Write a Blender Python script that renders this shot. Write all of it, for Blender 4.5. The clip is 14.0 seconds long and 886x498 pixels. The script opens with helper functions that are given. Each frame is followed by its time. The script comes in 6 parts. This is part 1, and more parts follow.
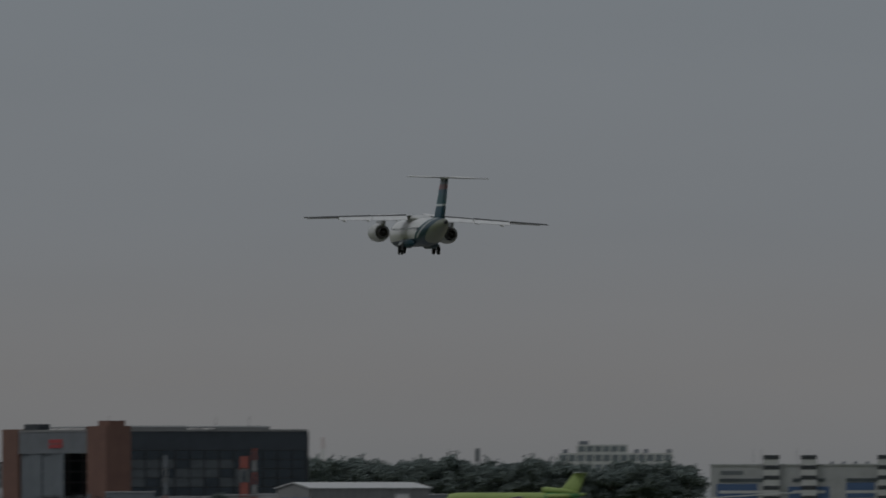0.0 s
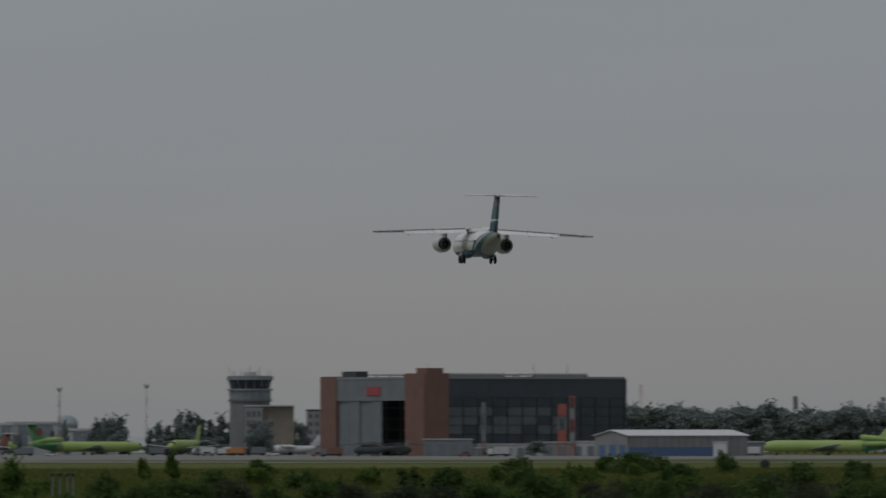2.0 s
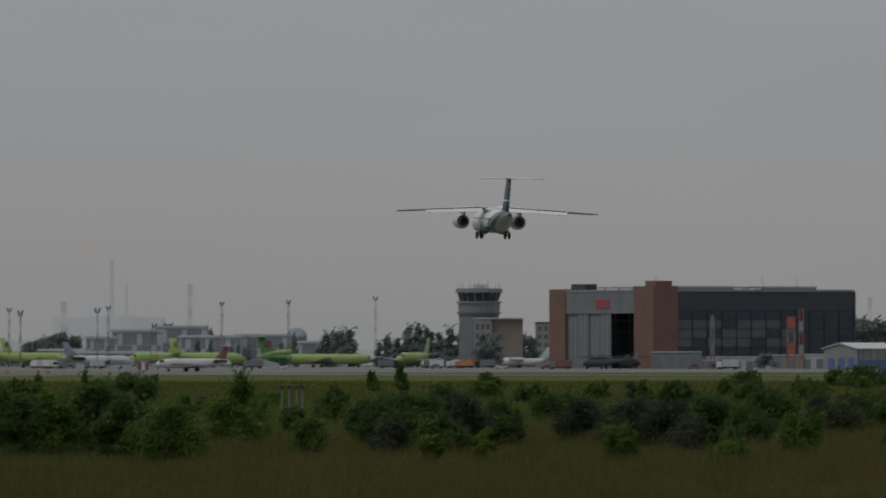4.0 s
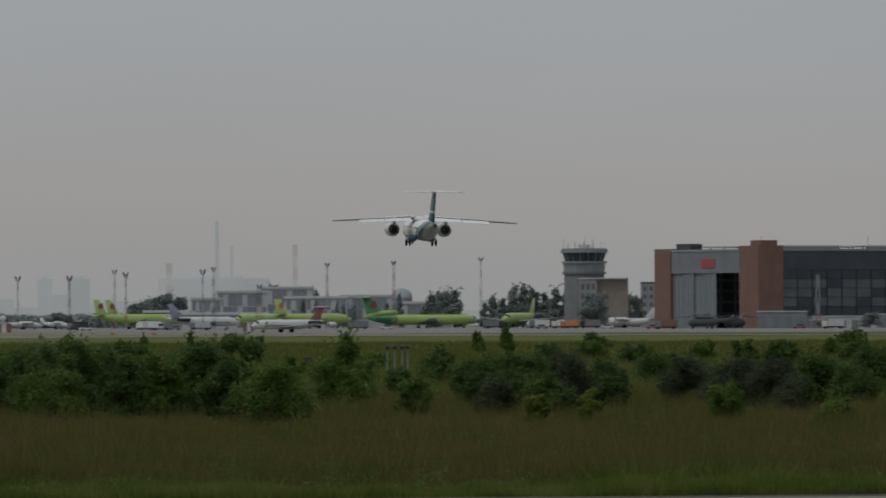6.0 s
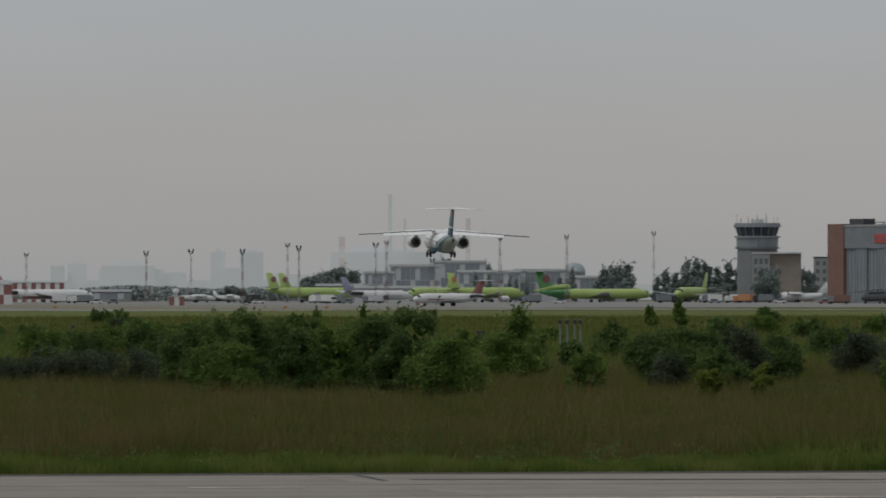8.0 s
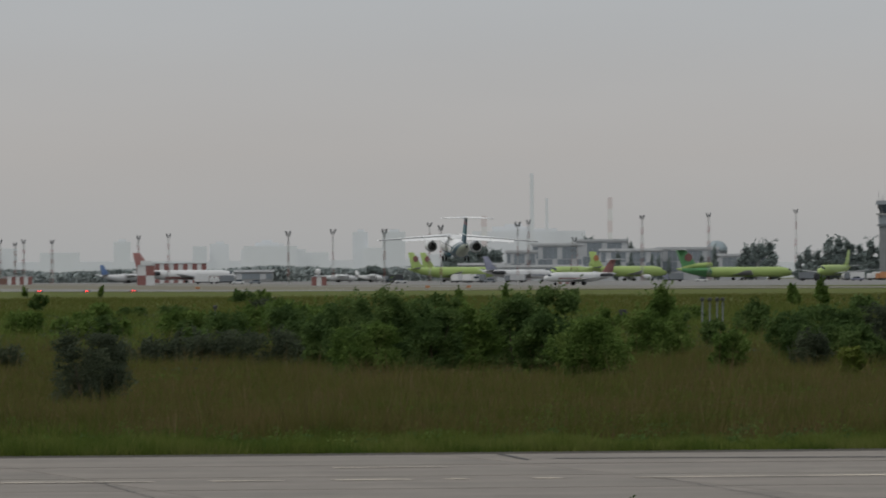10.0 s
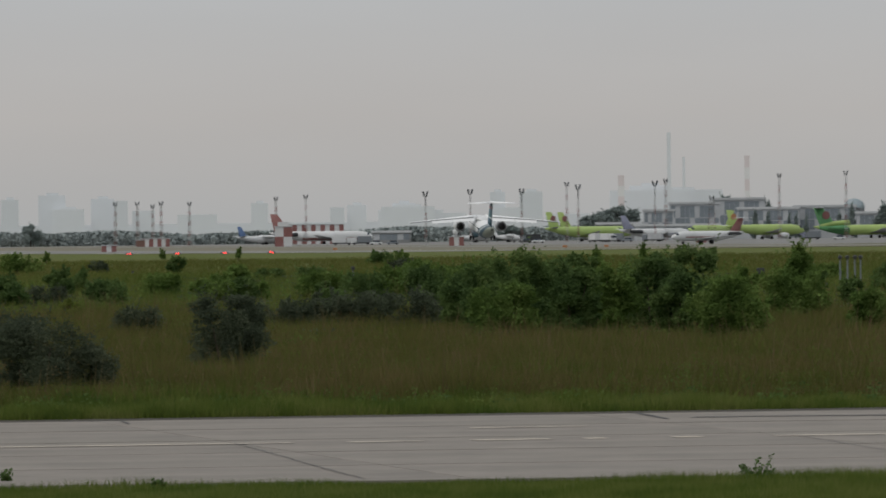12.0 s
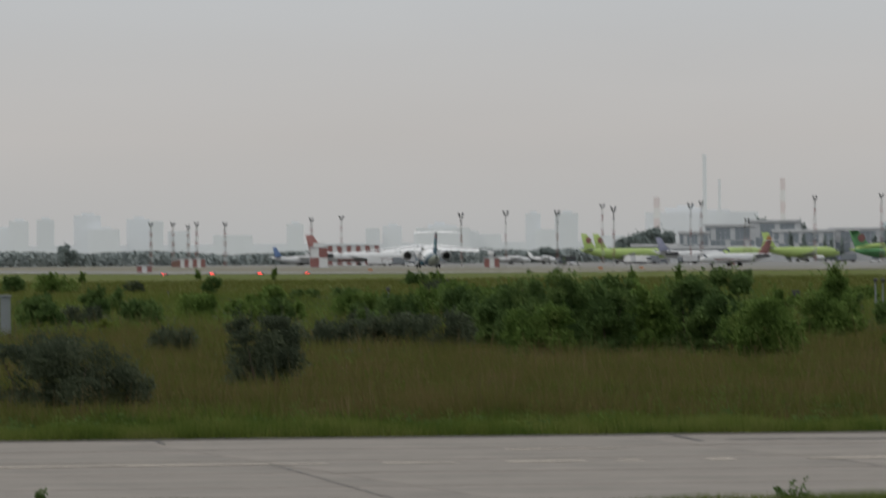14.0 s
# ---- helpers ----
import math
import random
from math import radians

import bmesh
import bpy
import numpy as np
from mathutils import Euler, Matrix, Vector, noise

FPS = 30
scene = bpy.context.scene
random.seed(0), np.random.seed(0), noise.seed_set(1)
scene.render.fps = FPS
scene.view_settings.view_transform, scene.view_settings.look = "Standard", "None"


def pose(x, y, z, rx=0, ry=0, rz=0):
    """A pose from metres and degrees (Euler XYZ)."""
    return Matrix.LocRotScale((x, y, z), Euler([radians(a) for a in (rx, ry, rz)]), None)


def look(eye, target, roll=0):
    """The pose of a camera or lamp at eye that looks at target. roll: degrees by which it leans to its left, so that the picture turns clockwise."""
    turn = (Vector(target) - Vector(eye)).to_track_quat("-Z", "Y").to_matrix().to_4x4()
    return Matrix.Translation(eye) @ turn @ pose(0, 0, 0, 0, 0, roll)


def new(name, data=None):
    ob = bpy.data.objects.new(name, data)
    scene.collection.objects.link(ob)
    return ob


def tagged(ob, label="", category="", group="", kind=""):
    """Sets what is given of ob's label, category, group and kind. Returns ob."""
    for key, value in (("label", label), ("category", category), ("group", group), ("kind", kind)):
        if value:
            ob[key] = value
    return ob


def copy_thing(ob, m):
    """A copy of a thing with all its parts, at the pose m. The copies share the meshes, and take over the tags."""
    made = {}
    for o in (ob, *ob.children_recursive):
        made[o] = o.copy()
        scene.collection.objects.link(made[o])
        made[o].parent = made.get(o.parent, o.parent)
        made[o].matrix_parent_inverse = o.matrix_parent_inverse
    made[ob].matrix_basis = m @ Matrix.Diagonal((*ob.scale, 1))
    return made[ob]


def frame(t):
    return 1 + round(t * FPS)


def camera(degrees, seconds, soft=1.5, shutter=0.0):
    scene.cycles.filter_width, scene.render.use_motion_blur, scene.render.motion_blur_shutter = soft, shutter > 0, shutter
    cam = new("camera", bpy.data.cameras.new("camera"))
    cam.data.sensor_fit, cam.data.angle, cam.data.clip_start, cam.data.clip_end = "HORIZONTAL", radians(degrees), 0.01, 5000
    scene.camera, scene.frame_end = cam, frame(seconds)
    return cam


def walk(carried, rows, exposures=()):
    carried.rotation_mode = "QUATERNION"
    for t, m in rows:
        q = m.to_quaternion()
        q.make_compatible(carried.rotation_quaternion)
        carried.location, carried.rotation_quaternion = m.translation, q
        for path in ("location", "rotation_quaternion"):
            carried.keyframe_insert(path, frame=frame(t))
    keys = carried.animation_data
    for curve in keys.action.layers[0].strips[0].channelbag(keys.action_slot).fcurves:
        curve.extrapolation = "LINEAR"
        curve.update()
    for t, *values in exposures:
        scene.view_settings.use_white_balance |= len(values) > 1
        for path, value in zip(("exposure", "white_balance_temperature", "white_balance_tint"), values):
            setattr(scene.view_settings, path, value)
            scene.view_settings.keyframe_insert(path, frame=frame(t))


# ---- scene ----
# The camera stands at the origin at eye height; the lens sees 5 degrees.
EYE = 2.0
cam = camera(5.0, 14.0, soft=1.7, shutter=0.8)
PATH = [
    (0.0, pose(0, 0, EYE, 91.3917, 0.143, -3.9558)),
    (0.5, pose(0, 0, EYE, 91.2758, 0.081, -3.4308)),
    (1.0, pose(0, 0, EYE, 91.0628, 0.016, -2.8437)),
    (1.5, pose(0, 0, EYE, 90.9503, -0.125, -2.5147)),
    (2.0, pose(0, 0, EYE, 91.0988, 0.079, -2.1612)),
    (2.5, pose(0, 0, EYE, 91.0226, 0.072, -1.8419)),
    (3.0, pose(0, 0, EYE, 90.9581, 0.185, -1.4745)),
    (3.5, pose(0, 0, EYE, 90.7243, 0.169, -1.2030)),
    (4.0, pose(0, 0, EYE, 90.6069, 0.028, -0.8686)),
    (4.2, pose(0, 0, EYE, 90.5583, 0.027, -0.8286)),
    (6.3, pose(0, 0, EYE, 90.3767, 0.134, -0.1524)),
    (6.5, pose(0, 0, EYE, 90.3725, -0.024, -0.0232)),
    (7.0, pose(0, 0, EYE, 90.4036, -0.084, 0.2644)),
    (7.2, pose(0, 0, EYE, 90.3658, 0.047, 0.4130)),
    (9.3, pose(0, 0, EYE, 90.1783, -0.041, 1.0991)),
    (9.5, pose(0, 0, EYE, 90.1637, 0.257, 1.2347)),
    (10.0, pose(0, 0, EYE, 90.1244, 0.325, 1.5046)),
    (10.5, pose(0, 0, EYE, 90.0405, 0.161, 1.7411)),
    (11.0, pose(0, 0, EYE, 89.9767, -0.026, 1.8952)),
    (11.5, pose(0, 0, EYE, 89.9301, 0.393, 2.0662)),
    (12.0, pose(0, 0, EYE, 89.9046, 0.681, 2.2807)),
    (12.5, pose(0, 0, EYE, 89.8698, 0.903, 2.3215)),
    (13.0, pose(0, 0, EYE, 89.8166, 0.840, 2.2586)),
    (13.5, pose(0, 0, EYE, 89.8269, 0.702, 2.3134)),
    (14.0, pose(0, 0, EYE, 90.0270, 0.488, 2.4808)),
]
walk(cam, PATH, exposures=((0.0, -1.38, 6250, 10), (1.0, -1.40, 6280, 10), (1.5, -1.15, 6300, 10), (2.0, -0.92, 6320, 10), (2.5, -0.86, 6335, 10), (3.0, -0.86, 6350, 10), (3.5, -0.90, 6370, 10), (3.9, -0.73, 6390, 10), (4.2, -0.69, 6400, 10), (6.3, -0.42, 6450, 10), (7.2, -0.39, 6500, 10), (9.5, -0.11, 6490, 10), (10.5, -0.08, 6515, 10), (11.0, -0.06, 6520, 10), (11.5, -0.05, 6520, 10), (12.0, 0.02, 6520, 10), (12.5, 0.06, 6520, 10), (13.0, 0.08, 6520, 10), (14.0, 0.15, 6520, 10)))

# ---- bearings: b counts 1/SPAN radians to the right of the middle bearing, up counts the same above eye level
SPAN = 17956.0
RUNWAY = radians(11.0)          # the runway runs 11 degrees left of straight ahead


def ground_z(x, y):
    d = math.hypot(x, y)
    low = 0.4 + 0.0016 * d if d < 2200 else 3.92 + 0.2 * (1 - math.exp(-(d - 2200) * 0.008))
    return EYE - low - 1.45 * math.exp(-(d / 300.0) ** 2) - 0.2 * math.exp(-((d - 1850) / 300.0) ** 2)


def spot(b, d):
    a = (b - 784) / SPAN
    return d * math.sin(a), d * math.cos(a)


def at(b, up, d):
    x, y = spot(b, d)
    return Vector((x, y, EYE + up * d / SPAN))


def stand(b, d, turn=0.0, lift=0.0):
    """A pose on the ground, facing away from the eye, turned to the left by turn degrees."""
    x, y = spot(b, d)
    return pose(x, y, ground_z(x, y) + lift, 0, 0, turn - math.degrees((b - 784) / SPAN))


# ---- light: a hazy overcast day
world = bpy.data.worlds.new("overcast_sky")
scene.world = world
world.use_nodes = True
wt = world.node_tree
wt.nodes.clear()
w_out = wt.nodes.new("ShaderNodeOutputWorld")
w_bg = wt.nodes.new("ShaderNodeBackground")
w_sky = wt.nodes.new("ShaderNodeTexSky")
w_sky.sky_type = "NISHITA"
w_sky.sun_disc = False
w_sky.sun_elevation, w_sky.sun_rotation = radians(48), radians(-60)
w_sky.dust_density, w_sky.air_density = 4.0, 1.5
w_co = wt.nodes.new("ShaderNodeTexCoord")
w_sep = wt.nodes.new("ShaderNodeSeparateXYZ")
w_ramp = wt.nodes.new("ShaderNodeValToRGB")
w_noise = wt.nodes.new("ShaderNodeTexNoise")
w_map = wt.nodes.new("ShaderNodeMapping")
w_map.inputs["Scale"].default_value = (9, 9, 46)
w_noise.inputs["Scale"].default_value = 1.6
w_noise.inputs["Detail"].default_value = 4
w_mul = wt.nodes.new("ShaderNodeMixRGB")
w_mul.blend_type = "SOFT_LIGHT"
w_mul.inputs[0].default_value = 0.10
w_mix = wt.nodes.new("ShaderNodeMixRGB")
w_mix.blend_type = "ADD"
w_mix.inputs[0].default_value = 0.006
ramp = w_ramp.color_ramp
ramp.elements[0].position, ramp.elements[0].color = 0.0, (0.385, 0.392, 0.395, 1)
ramp.elements[1].position, ramp.elements[1].color = 1.0, (0.60, 0.62, 0.64, 1)
for p_, c_ in ((0.006, (0.422, 0.416, 0.41)), (0.012, (0.442, 0.430, 0.420)), (0.018, (0.446, 0.444, 0.442)), (0.026, (0.442, 0.461, 0.477)), (0.05, (0.445, 0.482, 0.512)), (0.2, (0.47, 0.49, 0.50))):
    e_ = ramp.elements.new(p_)
    e_.color = (*c_, 1)
for a_, b_ in ((w_co.outputs["Generated"], w_sep.inputs[0]), (w_sep.outputs["Z"], w_ramp.inputs[0]), (w_co.outputs["Generated"], w_map.inputs[0]),
               (w_map.outputs[0], w_noise.inputs["Vector"]), (w_ramp.outputs[0], w_mul.inputs[1]), (w_noise.outputs["Fac"], w_mul.inputs[2]),
               (w_mul.outputs[0], w_mix.inputs[1]), (w_sky.outputs[0], w_mix.inputs[2]), (w_mix.outputs[0], w_bg.inputs[0]), (w_bg.outputs[0], w_out.inputs[0])):
    wt.links.new(a_, b_)
sun = new("sun", bpy.data.lights.new("sun", "SUN"))
sun.data.energy, sun.data.angle, sun.data.color = 0.9, radians(20), (1.0, 0.96, 0.9)
sun.matrix_world = look((0, 0, 0), (0.55, 0.35, -0.9))


# ---- materials
def mat(name, color, rough=0.7, vary=0.25, size=1.0, bump=0.0, metal=0.0, second=None, glow=0.0, gloss=0.5):
    """A surface with grain at two scales: size is that of the larger one in metres; second is the colour of its stains."""
    m = bpy.data.materials.new(name)
    m.use_nodes = True
    t = m.node_tree
    bsdf = t.nodes["Principled BSDF"]
    co = t.nodes.new("ShaderNodeTexCoord")
    big = t.nodes.new("ShaderNodeTexNoise")
    fine = t.nodes.new("ShaderNodeTexNoise")
    big.inputs["Scale"].default_value, big.inputs["Detail"].default_value = 1.0 / size, 5
    fine.inputs["Scale"].default_value, fine.inputs["Detail"].default_value = 11.0 / size, 3
    for n in (big, fine):
        t.links.new(co.outputs["Object"], n.inputs["Vector"])
    mixf = t.nodes.new("ShaderNodeMath")
    mixf.operation = "MULTIPLY_ADD"
    t.links.new(fine.outputs["Fac"], mixf.inputs[0])
    mixf.inputs[1].default_value = 0.45
    t.links.new(big.outputs["Fac"], mixf.inputs[2])
    r_ = t.nodes.new("ShaderNodeValToRGB")
    r_.color_ramp.elements[0].position, r_.color_ramp.elements[1].position = 0.50, 0.95
    other = second or [c * (1 - vary) for c in color]
    r_.color_ramp.elements[0].color = (*color, 1)
    r_.color_ramp.elements[1].color = (*other, 1)
    t.links.new(mixf.outputs[0], r_.inputs[0])
    t.links.new(r_.outputs[0], bsdf.inputs["Base Color"])
    bsdf.inputs["Roughness"].default_value = rough
    bsdf.inputs["Metallic"].default_value = metal
    bsdf.inputs["Specular IOR Level"].default_value = gloss
    if bump:
        bp = t.nodes.new("ShaderNodeBump")
        bp.inputs["Strength"].default_value, bp.inputs["Distance"].default_value = bump, size * 0.05
        t.links.new(mixf.outputs[0], bp.inputs["Height"])
        t.links.new(bp.outputs[0], bsdf.inputs["Normal"])
    # the far skyline shines faintly in its own colour to imitate haze
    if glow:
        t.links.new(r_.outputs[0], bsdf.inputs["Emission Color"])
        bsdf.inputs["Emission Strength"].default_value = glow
    return m


def leaf_mat(name, a, b, c, patch=0.35, through_light=0.35):
    """Leaves and blades: each takes its own tone between three colours, and lets some light through."""
    m = bpy.data.materials.new(name)
    m.use_nodes = True
    t = m.node_tree
    bsdf = t.nodes["Principled BSDF"]
    g = t.nodes.new("ShaderNodeNewGeometry")
    co = t.nodes.new("ShaderNodeTexCoord")
    nz = t.nodes.new("ShaderNodeTexNoise")
    nz.inputs["Scale"].default_value, nz.inputs["Detail"].default_value = patch, 4
    t.links.new(co.outputs["Object"], nz.inputs["Vector"])
    ma = t.nodes.new("ShaderNodeMath")
    ma.operation = "MULTIPLY_ADD"
    t.links.new(g.outputs["Random Per Island"], ma.inputs[0])
    ma.inputs[1].default_value = 0.4
    sub = t.nodes.new("ShaderNodeMath")
    sub.operation = "MULTIPLY_ADD"
    sub.inputs[1].default_value, sub.inputs[2].default_value = 3.0, -1.2
    t.links.new(nz.outputs["Fac"], sub.inputs[0])
    t.links.new(sub.outputs[0], ma.inputs[2])
    r_ = t.nodes.new("ShaderNodeValToRGB")
    r_.color_ramp.elements[0].position, r_.color_ramp.elements[0].color = 0.1, (*a, 1)
    r_.color_ramp.elements[1].position, r_.color_ramp.elements[1].color = 0.95, (*c, 1)
    e = r_.color_ramp.elements.new(0.5)
    e.color = (*b, 1)
    t.links.new(ma.outputs[0], r_.inputs[0])
    t.links.new(r_.outputs[0], bsdf.inputs["Base Color"])
    bsdf.inputs["Roughness"].default_value = 0.8
    bsdf.inputs["Specular IOR Level"].default_value = 0.08
    tr = t.nodes.new("ShaderNodeBsdfTranslucent")
    t.links.new(r_.outputs[0], tr.inputs[0])
    mx = t.nodes.new("ShaderNodeMixShader")
    mx.inputs[0].default_value = through_light
    t.links.new(bsdf.outputs[0], mx.inputs[1])
    t.links.new(tr.outputs[0], mx.inputs[2])
    t.links.new(mx.outputs[0], t.nodes["Material Output"].inputs[0])
    return m


# whites, darks and hues of far things are muted to imitate distance haze
M_WHITE = mat("white_paint", (0.66, 0.665, 0.665), 0.45, 0.12, 3.0)
M_GREY = mat("light_grey_paint", (0.5, 0.51, 0.52), 0.5, 0.18, 3.0)
M_METAL = mat("galvanised_steel", (0.42, 0.43, 0.44), 0.45, 0.3, 0.6, metal=0.6)
M_DARK = mat("dark_metal", (0.035, 0.037, 0.04), 0.5, 0.3, 0.5)
M_RUBBER = mat("black_rubber", (0.018, 0.018, 0.019), 0.85, 0.3, 0.2)
M_TEAL = mat("teal_paint", (0.012, 0.06, 0.085), 0.4, 0.2, 2.0)
M_LIME = mat("lime_green_paint", (0.37, 0.49, 0.15), 0.5, 0.12, 5.0)
M_GREEN = mat("bright_green_paint", (0.10, 0.29, 0.11), 0.45, 0.15, 4.0)
M_RED = mat("red_paint", (0.27, 0.115, 0.105), 0.6, 0.2, 2.0)
M_ORANGE = mat("orange_paint", (0.48, 0.22, 0.10), 0.55, 0.2, 2.0)
M_BLUE = mat("blue_paint", (0.10, 0.17, 0.33), 0.55, 0.2, 2.0)
M_PURPLE = mat("pale_violet_blue_paint", (0.24, 0.25, 0.33), 0.55, 0.2, 2.0)
M_BRICK = mat("red_brick", (0.215, 0.125, 0.098), 0.9, 0.3, 4.0, second=(0.175, 0.10, 0.082))
M_CONC = mat("grey_concrete", (0.29, 0.295, 0.295), 0.9, 0.22, 5.0, bump=0.1)
M_PANEL = mat("grey_blue_panel", (0.20, 0.22, 0.24), 0.7, 0.2, 5.0)
M_DOOR = mat("blue_grey_steel_door", (0.22, 0.25, 0.275), 0.65, 0.2, 4.0)
M_GLASS = mat("dark_window_glass", (0.045, 0.062, 0.082), 0.2, 0.3, 6.0)
# dark glass lifted to a paler tone for haze and light showing through
M_PALEGLASS = mat("pale_window_glass", (0.12, 0.14, 0.155), 0.35, 0.4, 5.0)
M_TOWER = mat("grey_tower_concrete", (0.21, 0.222, 0.23), 0.9, 0.2, 4.0)
# glass colour raised pale and bluish in place of haze over far windows
M_SOFTGLASS = mat("haze_toned_glazing", (0.26, 0.295, 0.325), 0.25, 0.3, 6.0)
M_ROOF = mat("pale_roofing_sheet", (0.6, 0.61, 0.62), 0.6, 0.12, 5.0)
M_TAR = mat("dark_roofing_felt", (0.082, 0.09, 0.10), 0.9, 0.3, 4.0)
M_PANELDARK = mat("dark_blue_grey_sheet", (0.056, 0.07, 0.088), 0.5, 0.3, 7.0)
M_BARK = mat("grey_brown_bark", (0.11, 0.085, 0.06), 0.9, 0.4, 0.2, bump=0.3)


# ---- mesh helpers
def part(name, bm, material, parent=None, label="", m=None, smooth=False):
    me = bpy.data.meshes.new(name)
    bmesh.ops.recalc_face_normals(bm, faces=bm.faces)
    if smooth:
        for f_ in bm.faces:
            f_.smooth = True
    bm.to_mesh(me)
    bm.free()
    me.materials.append(material)
    ob = new(name, me)
    if parent:
        ob.parent = parent
    if m is not None:
        ob.matrix_basis = m
    if label:
        ob["label"] = label
    return ob


def thing(name, m, label, category, group="", kind=""):
    ob = new(name)
    ob.empty_display_size = 0.5
    ob.matrix_basis = m
    return tagged(ob, label, category, group, kind)


def box(bm, x0, x1, y0, y1, z0, z1):
    v = [bm.verts.new((x, y, z)) for z in (z0, z1) for x, y in ((x0, y0), (x1, y0), (x1, y1), (x0, y1))]
    for q in ((3, 2, 1, 0), (4, 5, 6, 7), (0, 1, 5, 4), (1, 2, 6, 5), (2, 3, 7, 6), (3, 0, 4, 7)):
        bm.faces.new([v[i] for i in q])


def boxed(x0, x1, y0, y1, z0, z1, bevel=0.0):
    bm = bmesh.new()
    box(bm, x0, x1, y0, y1, z0, z1)
    if bevel:
        bmesh.ops.bevel(bm, geom=bm.edges[:], offset=bevel, segments=1, affect="EDGES")
    return bm


def loft(bm, rings, seg=20, cap=True):
    """Rings across the y axis: (y, x, z, half width, half height)."""
    rows = []
    for y, cx, cz, rx, rz in rings:
        rows.append([bm.verts.new((cx + rx * math.cos(2 * math.pi * i / seg), y, cz + rz * math.sin(2 * math.pi * i / seg))) for i in range(seg)])
    for a, b in zip(rows, rows[1:]):
        for i in range(seg):
            j = (i + 1) % seg
            bm.faces.new((a[i], a[j], b[j], b[i]))
    if cap:
        bm.faces.new(rows[0])
        bm.faces.new(rows[-1])
    return bm


def tube(bm, p, q, r0, r1, seg=8):
    p, q = Vector(p), Vector(q)
    turn = (q - p).to_track_quat("Z", "Y").to_matrix()
    rows = [[bm.verts.new(c + turn @ Vector((r * math.cos(2 * math.pi * i / seg), r * math.sin(2 * math.pi * i / seg), 0))) for i in range(seg)] for c, r in ((p, r0), (q, r1))]
    for i in range(seg):
        j = (i + 1) % seg
        bm.faces.new((rows[0][i], rows[0][j], rows[1][j], rows[1][i]))
    bm.faces.new(rows[0][::-1])
    bm.faces.new(rows[1])
    return bm


PROFILE = ((0.0, 0.0), (0.04, 0.45), (0.2, 0.95), (0.45, 1.0), (0.75, 0.5), (1.0, 0.06), (1.0, -0.06), (0.7, -0.3), (0.35, -0.6), (0.08, -0.4))


def blade(bm, sections, upright=False):
    """A wing or a fin through sections (span, leading edge, trailing edge, height, thickness); the leading edge lies at greater y."""
    rows = []
    for s_, le, te, h_, th in sections:
        row = []
        for u, w in PROFILE:
            y = le + (te - le) * u
            row.append(bm.verts.new((h_ + w * th / 2, y, s_) if upright else (s_, y, h_ + w * th / 2)))
        rows.append(row)
    n = len(PROFILE)
    for a, b in zip(rows, rows[1:]):
        for i in range(n):
            bm.faces.new((a[i], a[(i + 1) % n], b[(i + 1) % n], b[i]))
    bm.faces.new(rows[0])
    bm.faces.new(rows[-1])
    return bm


# ---- ground
M_FIELD = bpy.data.materials.new("meadow_ground")
M_FIELD.use_nodes = True
ft = M_FIELD.node_tree
f_co = ft.nodes.new("ShaderNodeTexCoord")
f_nodes = []
for sc, det in ((0.012, 4), (0.11, 5), (1.4, 4)):
    n_ = ft.nodes.new("ShaderNodeTexNoise")
    n_.inputs["Scale"].default_value, n_.inputs["Detail"].default_value = sc, det
    ft.links.new(f_co.outputs["Object"], n_.inputs["Vector"])
    f_nodes.append(n_)
f_r1 = ft.nodes.new("ShaderNodeValToRGB")
f_r1.color_ramp.elements[0].position, f_r1.color_ramp.elements[0].color = 0.36, (0.092, 0.118, 0.024, 1)
f_r1.color_ramp.elements[1].position, f_r1.color_ramp.elements[1].color = 0.66, (0.122, 0.115, 0.037, 1)
f_r2 = ft.nodes.new("ShaderNodeValToRGB")
f_r2.color_ramp.elements[0].position, f_r2.color_ramp.elements[0].color = 0.35, (0.06, 0.094, 0.018, 1)
f_r2.color_ramp.elements[1].position, f_r2.color_ramp.elements[1].color = 0.7, (0.125, 0.135, 0.036, 1)
f_mx = ft.nodes.new("ShaderNodeMixRGB")
f_mx.inputs[0].default_value = 0.5
f_m2 = ft.nodes.new("ShaderNodeMixRGB")
f_m2.blend_type = "OVERLAY"
f_m2.inputs[0].default_value = 0.45
ft.links.new(f_nodes[0].outputs["Fac"], f_r1.inputs[0])
ft.links.new(f_nodes[1].outputs["Fac"], f_r2.inputs[0])
ft.links.new(f_r1.outputs[0], f_mx.inputs[1])
ft.links.new(f_r2.outputs[0], f_mx.inputs[2])
ft.links.new(f_mx.outputs[0], f_m2.inputs[1])
ft.links.new(f_nodes[2].outputs["Fac"], f_m2.inputs[2])
ft.links.new(f_m2.outputs[0], ft.nodes["Principled BSDF"].inputs["Base Color"])
ft.nodes["Principled BSDF"].inputs["Roughness"].default_value = 0.95
ft.nodes["Principled BSDF"].inputs["Specular IOR Level"].default_value = 0.1

bm = bmesh.new()
rad = [0.0] + [4.0 * 1.09 ** i for i in range(83)] + [4995.0]
rows_ = [[bm.verts.new((0, 0, ground_z(0, 0)))]]
SEG = 144
for r_ in rad[1:]:
    rows_.append([bm.verts.new((r_ * math.sin(2 * math.pi * i / SEG), r_ * math.cos(2 * math.pi * i / SEG), ground_z(0, r_))) for i in range(SEG)])
for i in range(SEG):
    bm.faces.new((rows_[0][0], rows_[1][(i + 1) % SEG], rows_[1][i]))
